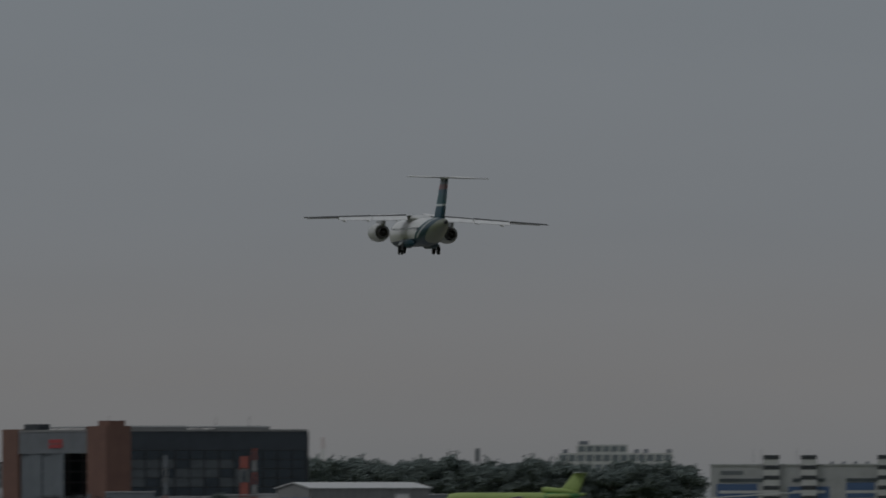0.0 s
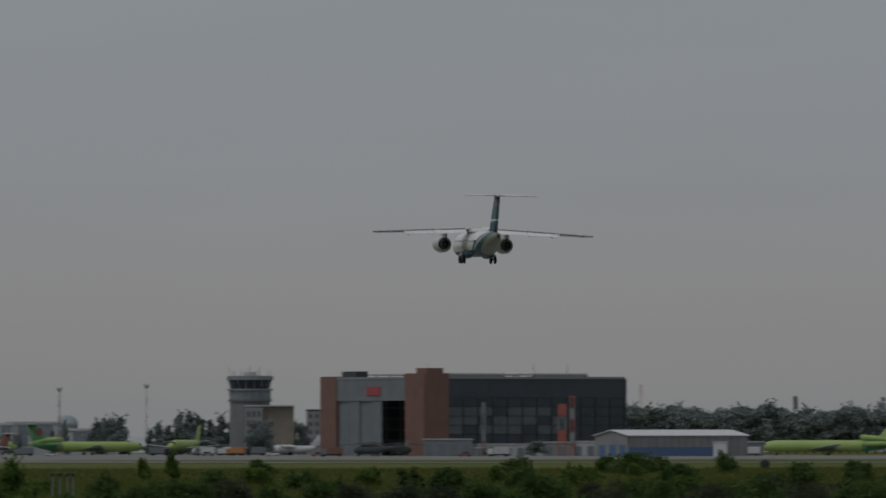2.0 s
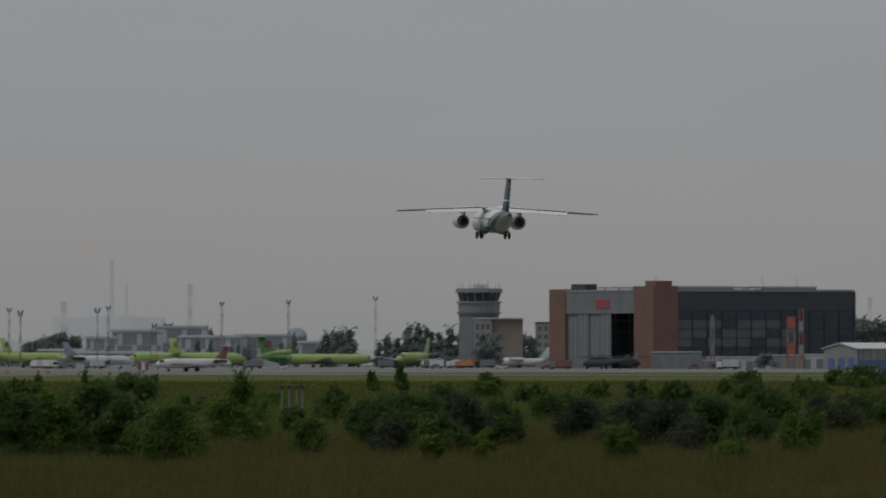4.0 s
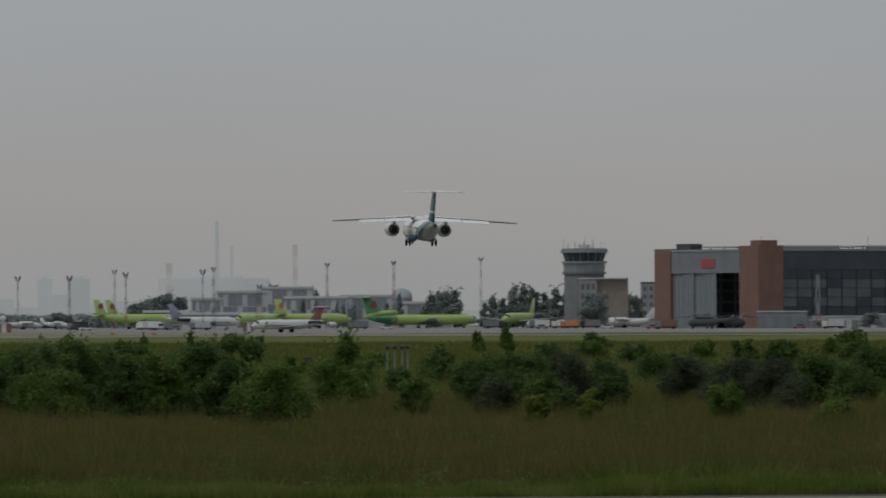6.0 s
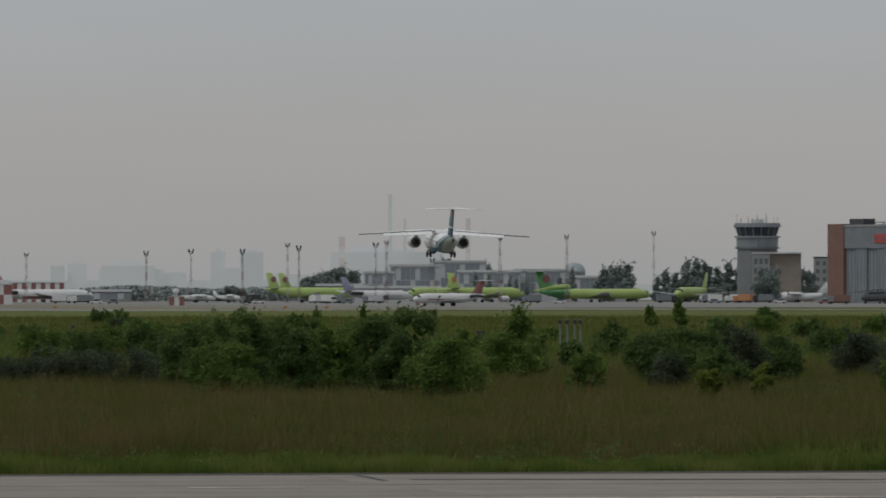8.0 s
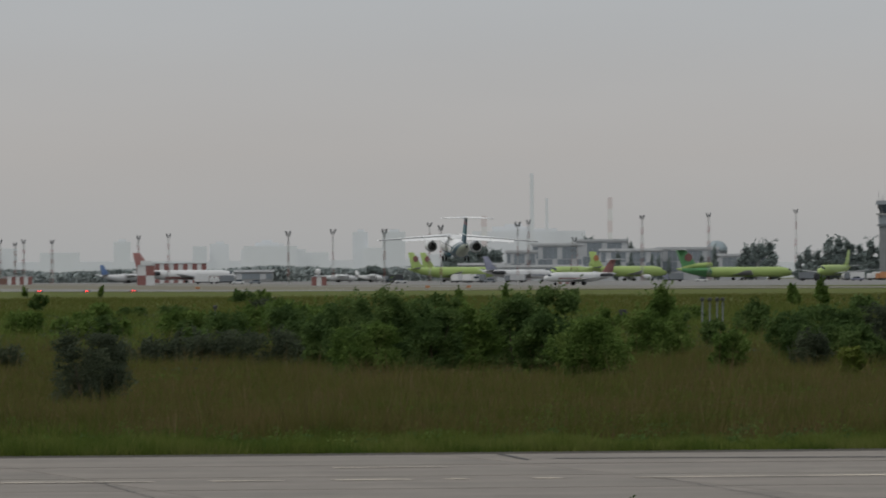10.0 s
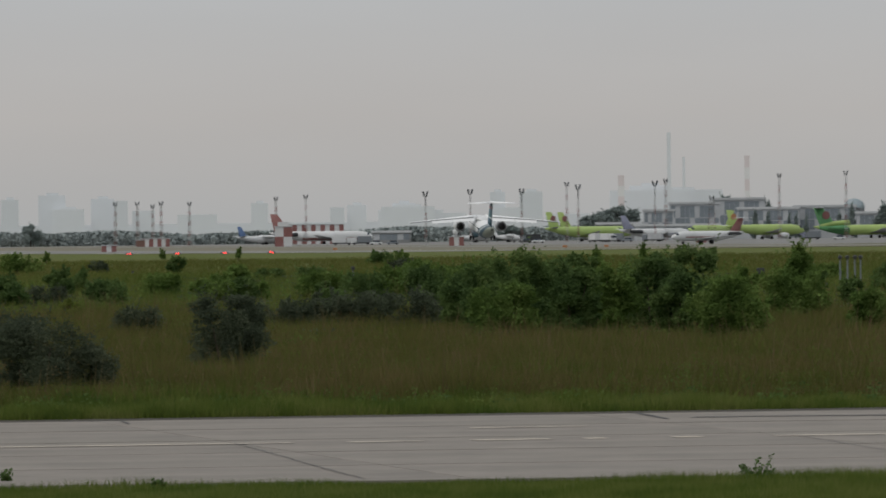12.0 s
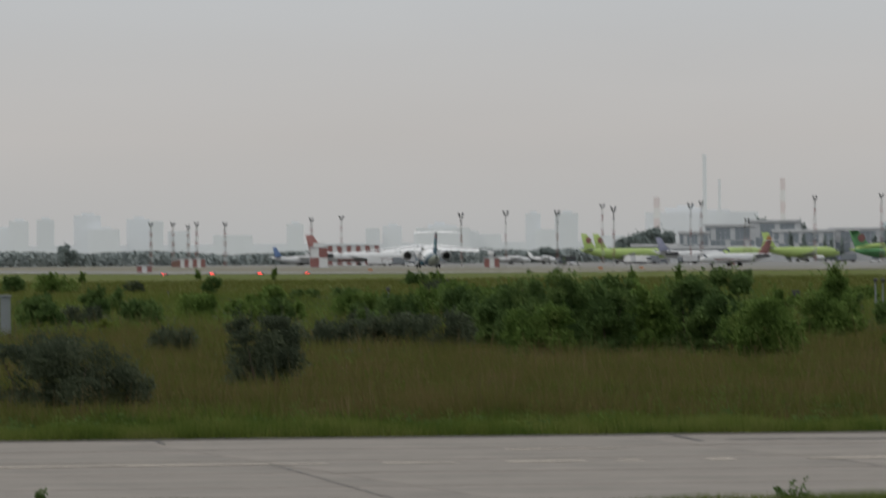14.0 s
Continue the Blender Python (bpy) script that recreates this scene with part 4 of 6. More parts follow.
def white_block():
    ob = thing("office_building", stand(2330, 4400), "white multi-storey building with dark square windows above trees", "building")
    k = 4400 / SPAN
    def storey(x0, x1, z0, z1, bays):
        slab_part(ob, "wall", x0, x1, 0, 16, z0, z1, M_WHITE)
        glazed(ob, x0 + 0.3, x1 - 0.3, 0, z0 + 0.3, z1 - 0.3, bays, 1, M_WHITE, M_SOFTGLASS, gap=0.22)
    for q in range(4):
        storey(-25, 24.5, 5.5 + 4.2 * q, 9.7 + 4.2 * q, 13)
    storey(-17, 5, 22.3, 26.0, 6)
    slab_part(ob, "lower_wall", -20, 14, 0.5, 15, -1, 5.5, M_WHITE)
    for x in (-23, -16, -14, 8, 12, 22):
        slab_part(ob, "roof_vent", x, x + 2.0, 4, 7, 22.3 if x > 5 or x < -18 else 26.0, 24.0 if x > 5 or x < -18 else 27.6, M_PANEL)
    tm = thing("terminal", stand(2667, 3600), "white terminal with blue panels and striped stair towers", "terminal")
    slab_part(tm, "wall", -34, 40, 2, 22, 0, 14.4, M_GREY)
    slab_part(tm, "parapet", -34.3, 40.3, 1.7, 22.3, 14.4, 15.0, M_GREY)
    for x0, x1, z0, z1 in ((-32, -17.5, 0.5, 8), (-6.5, 8, 0, 7), (14, 24, 3, 8.4)):
        slab_part(tm, "blue_panel", x0, x1, 1.88, 2.05, z0, z1, M_BLUE, "blue wall panel")
    for x0, x1 in ((-31, -15), (-5, 6.5), (14, 27)):
        slab_part(tm, "window_band", x0, x1, 1.8, 2.1, 8.6, 9.9, M_PALEGLASS)
        slab_part(tm, "window_band", x0, x1, 1.8, 2.1, 4.6, 5.6, M_WHITE)
    slab_part(tm, "name_board", -30.5, -22.5, 1.85, 2.05, 11.2, 12.6, M_PANEL)
    for x in (-12.5, 0.8, 28):
        st = slab_part(tm, "stair_tower", x - 2.8, x + 2.8, 0, 6, 0, 18.2, M_WHITE, "white stair tower with dark bands")
        for q in range(5):
            part("dark_band", boxed(x - 2.84, x + 2.84, -0.06, 5, 2.2 + 3.6 * q, 3.7 + 3.6 * q), M_TAR, st)
    for q in range(7):
        part("roof_vent", loft(bmesh.new(), [(6, 9 + 4.2 * q, 15.4, 0.6, 0.6), (9, 9 + 4.2 * q, 15.4, 0.6, 0.6)], 8), M_PANEL, tm)
    for x in (-19, -16, -3.5, 0.4):
        part("aerial", tube(bmesh.new(), (x, 8, 15), (x, 8, 20.5), 0.09, 0.06, 4), M_METAL, tm)
    bm = bmesh.new()
    tube(bm, (-48, -6, 2.2), (-4, -6, 4.8), 0.25, 0.25, 5)
    part("canopy_edge", bm, M_WHITE, tm)
    for x in (-44, -30, -16):
        part("canopy_post", tube(bmesh.new(), (x, -6, 0), (x, -6, 2.4 + (x + 48) * 0.059), 0.15, 0.15, 5), M_GREY, tm)
    lift_tower(2085, 4300, 24, [M_PANEL, M_PANEL, M_PANEL, M_PANEL], 0.8, "slim grey tower above the trees")


white_block()

# ---- far backdrop: the city and power station, haze put into their colour and glow
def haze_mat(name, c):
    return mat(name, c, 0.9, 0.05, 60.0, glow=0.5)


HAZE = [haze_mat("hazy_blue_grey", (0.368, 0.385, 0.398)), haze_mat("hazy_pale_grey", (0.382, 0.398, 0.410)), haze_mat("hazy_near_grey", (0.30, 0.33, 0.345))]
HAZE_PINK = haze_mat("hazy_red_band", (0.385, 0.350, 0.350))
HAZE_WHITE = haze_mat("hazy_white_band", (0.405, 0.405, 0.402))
city = thing("backdrop", Matrix.Identity(4), "hazy city towers and power station on the horizon", "skyline", kind="structure")


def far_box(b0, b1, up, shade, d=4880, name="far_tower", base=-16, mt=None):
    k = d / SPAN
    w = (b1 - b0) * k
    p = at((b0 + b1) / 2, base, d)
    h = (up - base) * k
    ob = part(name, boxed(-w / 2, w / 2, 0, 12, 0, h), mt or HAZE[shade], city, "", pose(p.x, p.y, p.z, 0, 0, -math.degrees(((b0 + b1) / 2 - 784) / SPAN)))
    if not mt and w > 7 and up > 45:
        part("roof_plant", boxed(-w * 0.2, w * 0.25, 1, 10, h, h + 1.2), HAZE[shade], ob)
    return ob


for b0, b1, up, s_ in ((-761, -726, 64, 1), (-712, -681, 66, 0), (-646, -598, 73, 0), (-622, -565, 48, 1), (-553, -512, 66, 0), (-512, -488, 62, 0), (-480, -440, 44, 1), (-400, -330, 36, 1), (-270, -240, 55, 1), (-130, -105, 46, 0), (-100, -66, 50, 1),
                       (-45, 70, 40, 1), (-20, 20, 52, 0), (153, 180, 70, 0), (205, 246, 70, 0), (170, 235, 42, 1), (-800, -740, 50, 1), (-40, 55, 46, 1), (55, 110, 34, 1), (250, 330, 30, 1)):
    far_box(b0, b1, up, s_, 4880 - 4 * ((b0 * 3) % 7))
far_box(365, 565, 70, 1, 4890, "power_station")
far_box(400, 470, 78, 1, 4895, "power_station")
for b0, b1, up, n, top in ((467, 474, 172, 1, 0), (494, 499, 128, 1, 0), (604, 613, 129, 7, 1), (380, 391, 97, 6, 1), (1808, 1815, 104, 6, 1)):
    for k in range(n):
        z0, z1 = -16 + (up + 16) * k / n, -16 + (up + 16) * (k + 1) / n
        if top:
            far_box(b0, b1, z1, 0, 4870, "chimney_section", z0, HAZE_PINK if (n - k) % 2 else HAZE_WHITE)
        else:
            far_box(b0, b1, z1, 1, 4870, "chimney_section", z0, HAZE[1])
# long low boxes in near-sky tone stand for a hazy band of land
far_box(-1200, 330, 20, 1, 4900, "far_haze_band")
far_box(330, 3200, 12, 1, 4905, "far_haze_band")


# ---- trees, shrubs and grass
LEAF_DARK = leaf_mat("dark_green_leaves", (0.064, 0.108, 0.036), (0.096, 0.152, 0.048), (0.14, 0.20, 0.064), 1.6)
LEAF_LIGHT = leaf_mat("fresh_green_leaves", (0.085, 0.14, 0.034), (0.12, 0.185, 0.046), (0.165, 0.225, 0.064), 1.6)
LEAF_GREY = leaf_mat("grey_green_leaves", (0.055, 0.07, 0.045), (0.084, 0.104, 0.065), (0.125, 0.145, 0.09), 1.6)
LEAF_YELLOW = leaf_mat("yellow_green_leaves", (0.10, 0.14, 0.03), (0.15, 0.19, 0.04), (0.21, 0.235, 0.065), 1.6)
# far leaf tones raised pale and greyish to put distance haze into the colour
LEAF_FAR = leaf_mat("hazed_tree_leaves", (0.20, 0.24, 0.232), (0.215, 0.255, 0.243), (0.23, 0.27, 0.252), 0.35, 0.0)
LEAF_WOODS = leaf_mat("hazed_wood_leaves", (0.245, 0.28, 0.278), (0.26, 0.295, 0.288), (0.275, 0.305, 0.295), 0.35, 0.0)
BLADE_TALL = leaf_mat("olive_brown_grass", (0.076, 0.096, 0.021), (0.11, 0.106, 0.031), (0.162, 0.12, 0.057), 1.1)
BLADE_FIELD = leaf_mat("olive_field_grass", (0.095, 0.122, 0.026), (0.118, 0.126, 0.034), (0.14, 0.13, 0.045), 0.2)
BLADE_MID = leaf_mat("olive_green_grass", (0.088, 0.122, 0.026), (0.112, 0.138, 0.034), (0.145, 0.15, 0.046), 0.22)
BLADE_STALK = leaf_mat("pale_seed_stalks", (0.11, 0.09, 0.04), (0.14, 0.11, 0.055), (0.18, 0.14, 0.075), 0.8)
BLADE_SHORT = leaf_mat("green_verge_grass", (0.072, 0.112, 0.022), (0.11, 0.146, 0.029), (0.165, 0.182, 0.054), 1.5)


def cards(name, centres, size, material, parent=None, seed=0, long=1.7, m=None):
    """Many small leaves: a diamond of four points at every place, turned at random."""
    r = np.random.RandomState(seed)
    n = len(centres)
    c = np.asarray(centres, dtype=np.float64)
    a = r.normal(size=(n, 3))
    a /= np.linalg.norm(a, axis=1)[:, None]
    b = np.cross(a, r.normal(size=(n, 3)))
    b /= np.linalg.norm(b, axis=1)[:, None]
    s = size * r.uniform(0.6, 1.35, (n, 1))
    v = np.empty((n, 4, 3))
    v[:, 0], v[:, 2] = c - a * s * long / 2, c + a * s * long / 2
    v[:, 1], v[:, 3] = c + b * s / 2, c - b * s / 2
    me = bpy.data.meshes.new(name)
    me.vertices.add(4 * n)
    me.vertices.foreach_set("co", v.ravel())
    me.loops.add(4 * n)
    me.loops.foreach_set("vertex_index", np.arange(4 * n, dtype=np.int32))
    me.polygons.add(n)
    me.polygons.foreach_set("loop_start", np.arange(0, 4 * n, 4, dtype=np.int32))
    me.update(calc_edges=True)
    me.materials.append(material)
    ob = new(name, me)
    if parent:
        ob.parent = parent
    if m is not None:
        ob.matrix_basis = m
    return ob


def lobes(r, w, h, n, conical=False, low=0.15):
    out = []
    for k in range(n):
        z = h * (low + (0.9 - low) * (k + r.uniform(0.1, 0.9)) / n)
        u = z / h
        spread = (1.05 - u) * 1.0 if conical else math.sqrt(max(0.05, 1 - (1.7 * u - 0.75) ** 2))
        a = r.uniform(0, 2 * math.pi)
        q = w / 2 * spread * r.uniform(0.25, 0.75)
        s = w / 2 * ((0.07 if conical else 0.2) + 0.45 * spread) * r.uniform(0.5, 1.05) * (0.95 if conical else 0.62)
        out.append((q * math.cos(a), q * math.sin(a), min(z, h - s * 0.7), s, s * r.uniform(0.7, 1.1)))
    return out


def leaf_cloud(r, lobe_list, n, shoots=0, h=1.0, inner=0.35):
    tot = sum(s * s for *_, s, t in lobe_list)
    pts = []
    for x, y, z, s, t in lobe_list:
        k = int(n * s * s / tot)
        d = r.normal(size=(k, 3))
        d /= np.linalg.norm(d, axis=1)[:, None]
        q = r.uniform(inner, 1.06, (k, 1)) ** 0.6
        bump = 1 + 0.22 * np.sin(5 * d[:, :1] + x * 9) * np.sin(4 * d[:, 1:2] + y * 7 + 1) + 0.15 * np.sin(7 * d[:, 2:] + z * 5)
        pts.append(np.array((x, y, z)) + d * q * bump * np.array((s, s, t)))
    for _ in range(shoots):
        x, y, z, s, t = lobe_list[r.randint(len(lobe_list))]
        a = r.uniform(0, 6.28)
        p0 = np.array((x + s * 0.6 * math.cos(a), y + s * 0.6 * math.sin(a), z + t * 0.5))
        tip = p0 + np.array((0.16 * h * r.uniform(-1, 1), 0.16 * h * r.uniform(-1, 1), h * r.uniform(0.06, 0.26)))
        u = r.uniform(0, 1, (14, 1))
        pts.append(p0 + (tip - p0) * u + r.normal(size=(14, 3)) * 0.022 * h * (1.1 - u))
    p = np.concatenate(pts)
    return p[p[:, 2] > 0.02]


def reach(up):
    """How far away the ground lies that is seen that far below eye level."""
    lo, hi = 40.0, 2100.0
    for _ in range(50):
        mid = (lo + hi) / 2
        if (EYE - ground_z(0, mid)) * SPAN / mid > -up:
            lo = mid
        else:
            hi = mid
    return lo


KINDS = {"G": (LEAF_DARK, "dense dark green leafy shrub in the meadow", 5.6), "L": (LEAF_LIGHT, "fresh green leafy shrub in tall grass", 5.6), "S": (LEAF_GREY, "grey-green willow shrub in the meadow", 4.6),
         "Y": (LEAF_YELLOW, "yellow-green weed clump in tall grass", 6.0), "T": (LEAF_LIGHT, "slender young tree in the meadow", 5.6)}
seed_no = 10


def shrub(b, top, base, width, kind):
    """A shrub by its bearing, the heights of its top and foot as seen, and its width as seen."""
    global seed_no
    seed_no += 1
    base -= 10 if base < -150 else 4
    r = np.random.RandomState(seed_no)
    d = reach(base)
    k = d / SPAN
    w, h = width * 1.2 * k, (top - base) * k
    material, label, leaf = KINDS[kind]
    ob = thing("sapling" if kind == "T" else "weed" if kind == "Y" else "shrub", stand(b, d, r.uniform(0, 360)), label, "tree" if kind == "T" else "shrub", "meadow shrubs")
    ll = lobes(r, w, h, 26 if width > 60 else 12, False, 0.3 if kind == "T" else 0.12)
    if kind == "S" and base < -200:
        ll = []
        for q in range(24):
            a, u = r.uniform(0, 6.28), r.uniform(0, 1) ** 0.6
            e = r.uniform(0.25, 0.92)
            p = w * 0.44 * u ** 0.7 * math.sqrt(max(0.08, 1 - ((e - 0.58) / 0.43) ** 2))
            ll.append((p * math.cos(a), p * math.sin(a), h * e, w * r.uniform(0.09, 0.18), h * r.uniform(0.08, 0.16)))
    if kind == "T":
        ll = [(x * (1.2 - z / h), y * (1.2 - z / h), z, s * (1.25 - 0.9 * z / h), t) for x, y, z, s, t in ll]
    n = int(min(15000, max(360, width * (top - base) * 0.95)))
    cards("foliage", leaf_cloud(r, ll, n, (110 if kind == "S" and base < -200 else 44) if width > 60 else 12, h), leaf * k * (0.58 if base < -60 else 0.48), material, ob, seed_no)["kind"] = "stuff"
    for q in range(4 if width > 60 else 2):
        x, y, z, s, t = ll[r.randint(len(ll))]
        part("stem", tube(bmesh.new(), (0.06 * w * (q - 1.5), 0, -0.05), (x * 0.8, y * 0.8, z), 0.011 * h + 0.008, 0.005, 5), M_BARK, ob)


for row in ((150, -46, -188, 120, "G"), (205, -28, -192, 130, "G"), (262, -46, -188, 120, "G"), (100, -72, -180, 90, "G"), (180, -90, -196, 120, "L"), (365, -56, -186, 90, "L"), (330, -78, -184, 80, "G"), (440, -38, -184, 110, "G"), (505, -24, -180, 105, "G"), (480, -70, -190, 90, "G"),
            (575, -80, -200, 135, "L"), (600, -60, -170, 60, "T"), (700, -22, -160, 100, "T"), (690, -70, -165, 110, "L"), (820, -105, -196, 75, "L"), (-318, -106, -250, 140, "S"), (-285, -130, -246, 80, "S"), (-640, -150, -290, 180, "S"), (-720, -140, -288, 170, "S"), (-560, -196, -290, 100, "S"),
            (-200, -118, -172, 90, "S"), (-130, -112, -172, 100, "S"), (-60, -108, -172, 95, "S"), (10, -104, -176, 100, "S"), (60, -84, -172, 80, "G"), (-475, -130, -176, 95, "S"), (-260, -125, -165, 60, "S"),
            (-610, -56, -108, 60, "G"), (-570, -60, -100, 45, "G"), (-710, -70, -130, 80, "G"), (-640, -90, -128, 90, "S"), (-590, -110, -150, 40, "Y"), (-402, -38, -66, 34, "G"), (-300, -56, -86, 60, "L"), (-240, -62, -80, 60, "G"), (-170, -62, -80, 70, "G"), (-360, -80, -110, 60, "L"),
            (0, -50, -70, 70, "S"), (70, -60, -110, 70, "L"), (20, -70, -110, 60, "L"), (-40, -80, -120, 60, "L"), (-90, -92, -130, 50, "G"),
            (-150, -66, -124, 80, "L"), (-80, -72, -130, 90, "G"), (-20, -66, -124, 80, "L"), (40, -62, -130, 90, "G"), (110, -56, -140, 90, "L"), (300, -60, -190, 90, "G"), (400, -60, -180, 80, "G"), (-430, -70, -110, 80, "L"), (-520, -80, -130, 90, "G"),
            (930, -76, -172, 110, "G"), (1010, -62, -176, 120, "G"), (1090, -66, -172, 120, "S"), (1165, -82, -170, 90, "G"), (960, -110, -186, 80, "S"), (1060, -100, -180, 80, "G"), (1030, -135, -196, 60, "Y"), (1130, -124, -190, 55, "Y"), (1300, -72, -160, 100, "S"), (1380, -72, -166, 110, "S"),
            (1450, -76, -168, 100, "S"), (1530, -66, -166, 110, "G"), (1370, -116, -190, 70, "L"), (1560, -148, -200, 80, "L"), (1490, -110, -180, 70, "S"), (1250, -70, -120, 70, "G"), (930, -28, -64, 36, "T"), (980, -16, -66, 44, "T"), (860, -60, -120, 70, "G"), (790, -90, -150, 60, "G"),
            (1400, -44, -78, 60, "G"), (1330, -42, -80, 50, "L"), (1470, -46, -90, 70, "G"), (1210, -52, -84, 70, "G"), (1130, -44, -76, 60, "L"), (1060, -50, -84, 60, "G"), (340, -30, -66, 26, "T"), (300, -36, -80, 40, "G"), (540, -32, -60, 26, "G"), (425, -26, -80, 30, "T"),
            (1790, -20, -52, 80, "G"), (1838, -24, -50, 50, "G"), (1968, -20, -50, 60, "G"), (1750, -22, -50, 40, "G"), (1650, -60, -140, 110, "G"), (1740, -70, -150, 120, "S"), (1830, -66, -140, 120, "G"), (1920, -74, -150, 110, "S"), (2010, -64, -140, 120, "G"), (2100, -76, -150, 110, "S"),
            (2190, -70, -140, 120, "G"), (1600, -90, -170, 90, "G"), (1690, -100, -180, 90, "L"), (1880, -100, -176, 90, "G"), (2050, -96, -170, 90, "G"), (2260, -60, -130, 110, "G"), (1600, -46, -84, 60, "G"), (1700, -42, -80, 70, "L"), (1880, -40, -76, 70, "G"), (2090, -40, -80, 80, "G"), (2200, -36, -70, 70, "G"),
            (2330, -70, -140, 120, "S"), (2400, -64, -136, 120, "G"), (2470, -74, -140, 110, "S"), (2350, -42, -84, 80, "G"), (2450, -40, -80, 80, "L"), (-632, -27, -44, 12, "T"), (-428, -25, -42, 12, "T"), (-292, -22, -44, 16, "T"), (-30, -56, -92, 24, "T")):
    shrub(*row)
vr = random.Random(21)
for _ in range(46):
    b = vr.uniform(-760, 2300)
    base = -vr.uniform(52, 150)
    shrub(b, base + vr.uniform(14, 34) * (0.6 + abs(base) / 160), base, vr.uniform(26, 70), vr.choice("GLSLG"))


# far trees: a few built once with leaves, then copied
def tree_build(w, h, seed, conical, material, label):
    r = np.random.RandomState(seed)
    ob = thing("tree", Matrix.Identity(4), label, "tree", "airfield trees")
    ll = lobes(r, w, h, 22, conical, 0.1 if conical else 0.2)
    leaves = leaf_cloud(r, ll, 7000, 14, h * 0.7, 0.5)
    cards("crown", leaves + r.normal(0, 0.22, leaves.shape), 0.48, material, ob, seed, 1.4)["kind"] = "stuff"
    part("trunk", tube(bmesh.new(), (0, 0, -0.2), (0, 0, h * 0.8), 0.3, 0.06, 7), M_BARK, ob)
    for q in range(4):
        x, y, z, s, t = ll[q * 4 + 2]
        part("limb", tube(bmesh.new(), (0, 0, z * 0.6), (x, y, z), 0.14, 0.04, 5), M_BARK, ob)
    return ob


BROAD = [tree_build(13, 17, 60 + k, False, LEAF_FAR, "broad tree behind the airfield, its green paled for haze") for k in range(3)]
CONE = [tree_build(8, 16, 70 + k, True, LEAF_FAR, "conifer beside the airport buildings, its green paled for haze") for k in range(3)]
used = set()


def tree(b, d, top, conical, width=None):
    src = (CONE if conical else BROAD)[int(abs(b)) % 3]
    x, y = spot(b, d)
    h = EYE + top * d / SPAN - ground_z(x, y)
    s = h / (16.0 if conical else 17.0)
    sw = width * (1.35 if conical else 1.15) * d / SPAN / (8.0 if conical else 13.0) if width else s
    m = stand(b, d, (b * 37) % 360)
    if src.name in used:
        src = copy_thing(src, m)
    else:
        used.add(src.name)
        src.matrix_basis = m
    src.scale = (sw, sw, s)


for b, d, top, cone, w in ((330, 4100, 30, False, 46), (352, 4120, 38, False, 50), (378, 4100, 46, False, 56), (400, 4110, 40, False, 44), (848, 3960, 46, True, 40), (866, 3980, 50, False, 44), (890, 3960, 54, True, 46), (944, 3800, 30, True, 26), (958, 3850, 42, True, 30), (975, 3800, 36, True, 34),
                           (994, 3800, 60, True, 40), (1012, 3820, 62, True, 38), (1030, 3800, 56, True, 40), (1050, 3840, 46, True, 40), (1070, 3800, 58, True, 38), (1090, 3800, 58, True, 38), (1104, 3760, 60, True, 30), (1142, 3580, 44, False, 56), (1204, 3720, 42, False, 30), (1216, 3720, 36, False, 22),
                           (622, 3850, 36, True, 16), (645, 3860, 34, True, 16), (682, 3850, 30, True, 15), (694, 3850, 28, True, 12), (712, 3850, 26, True, 12), (793, 3850, 46, True, 18), (770, 3870, 30, True, 20), (165, 4000, 1, False, 30), (190, 4000, 12, False, 36), (205, 4000, 6, False, 26), (-205, 4100, 14, False, 34), (-240, 4100, 4, False, 34),
                           (-660, 4050, 24, False, 34), (-655, 4060, 12, False, 24), (1625, 3260, 6, False, 38), (1545, 3285, -6, False, 26), (2268, 3450, -2, False, 44), (640, 4150, 56, False, 22), (565, 4150, 62, False, 40)):
    tree(b, d, top, cone, w)
for k in range(44):
    b = 1792 + k * 15.5
    tree(b, 3900 + (k * 53) % 160, 66 + 12 * math.sin(k * 0.9) * math.cos(k * 0.37) - (8 if b > 2200 else 0) - (k % 3) * 4, False, 70 + (k * 17) % 26)

# the far wood on the horizon
r = np.random.RandomState(5)
pts = []
for k in range(420):
    b = -830 + k * 2.75
    d = 4300 + r.uniform(-60, 60)
    x, y = spot(b, d)
    top = (3 + 5 * math.sin(k * 0.045) * math.cos(k * 0.021) + r.uniform(-2, 3)) * d / SPAN
    base = ground_z(x, y) - EYE
    n = 95
    u = r.uniform(0, 1, (n, 1))
    p = np.column_stack((x + r.normal(0, 1.6, n), y + r.normal(0, 2.0, n), EYE + base + (top - base) * u[:, 0] ** 0.8))
    pts.append(p)
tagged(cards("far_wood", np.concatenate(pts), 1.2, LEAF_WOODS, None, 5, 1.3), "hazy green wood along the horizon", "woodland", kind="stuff")


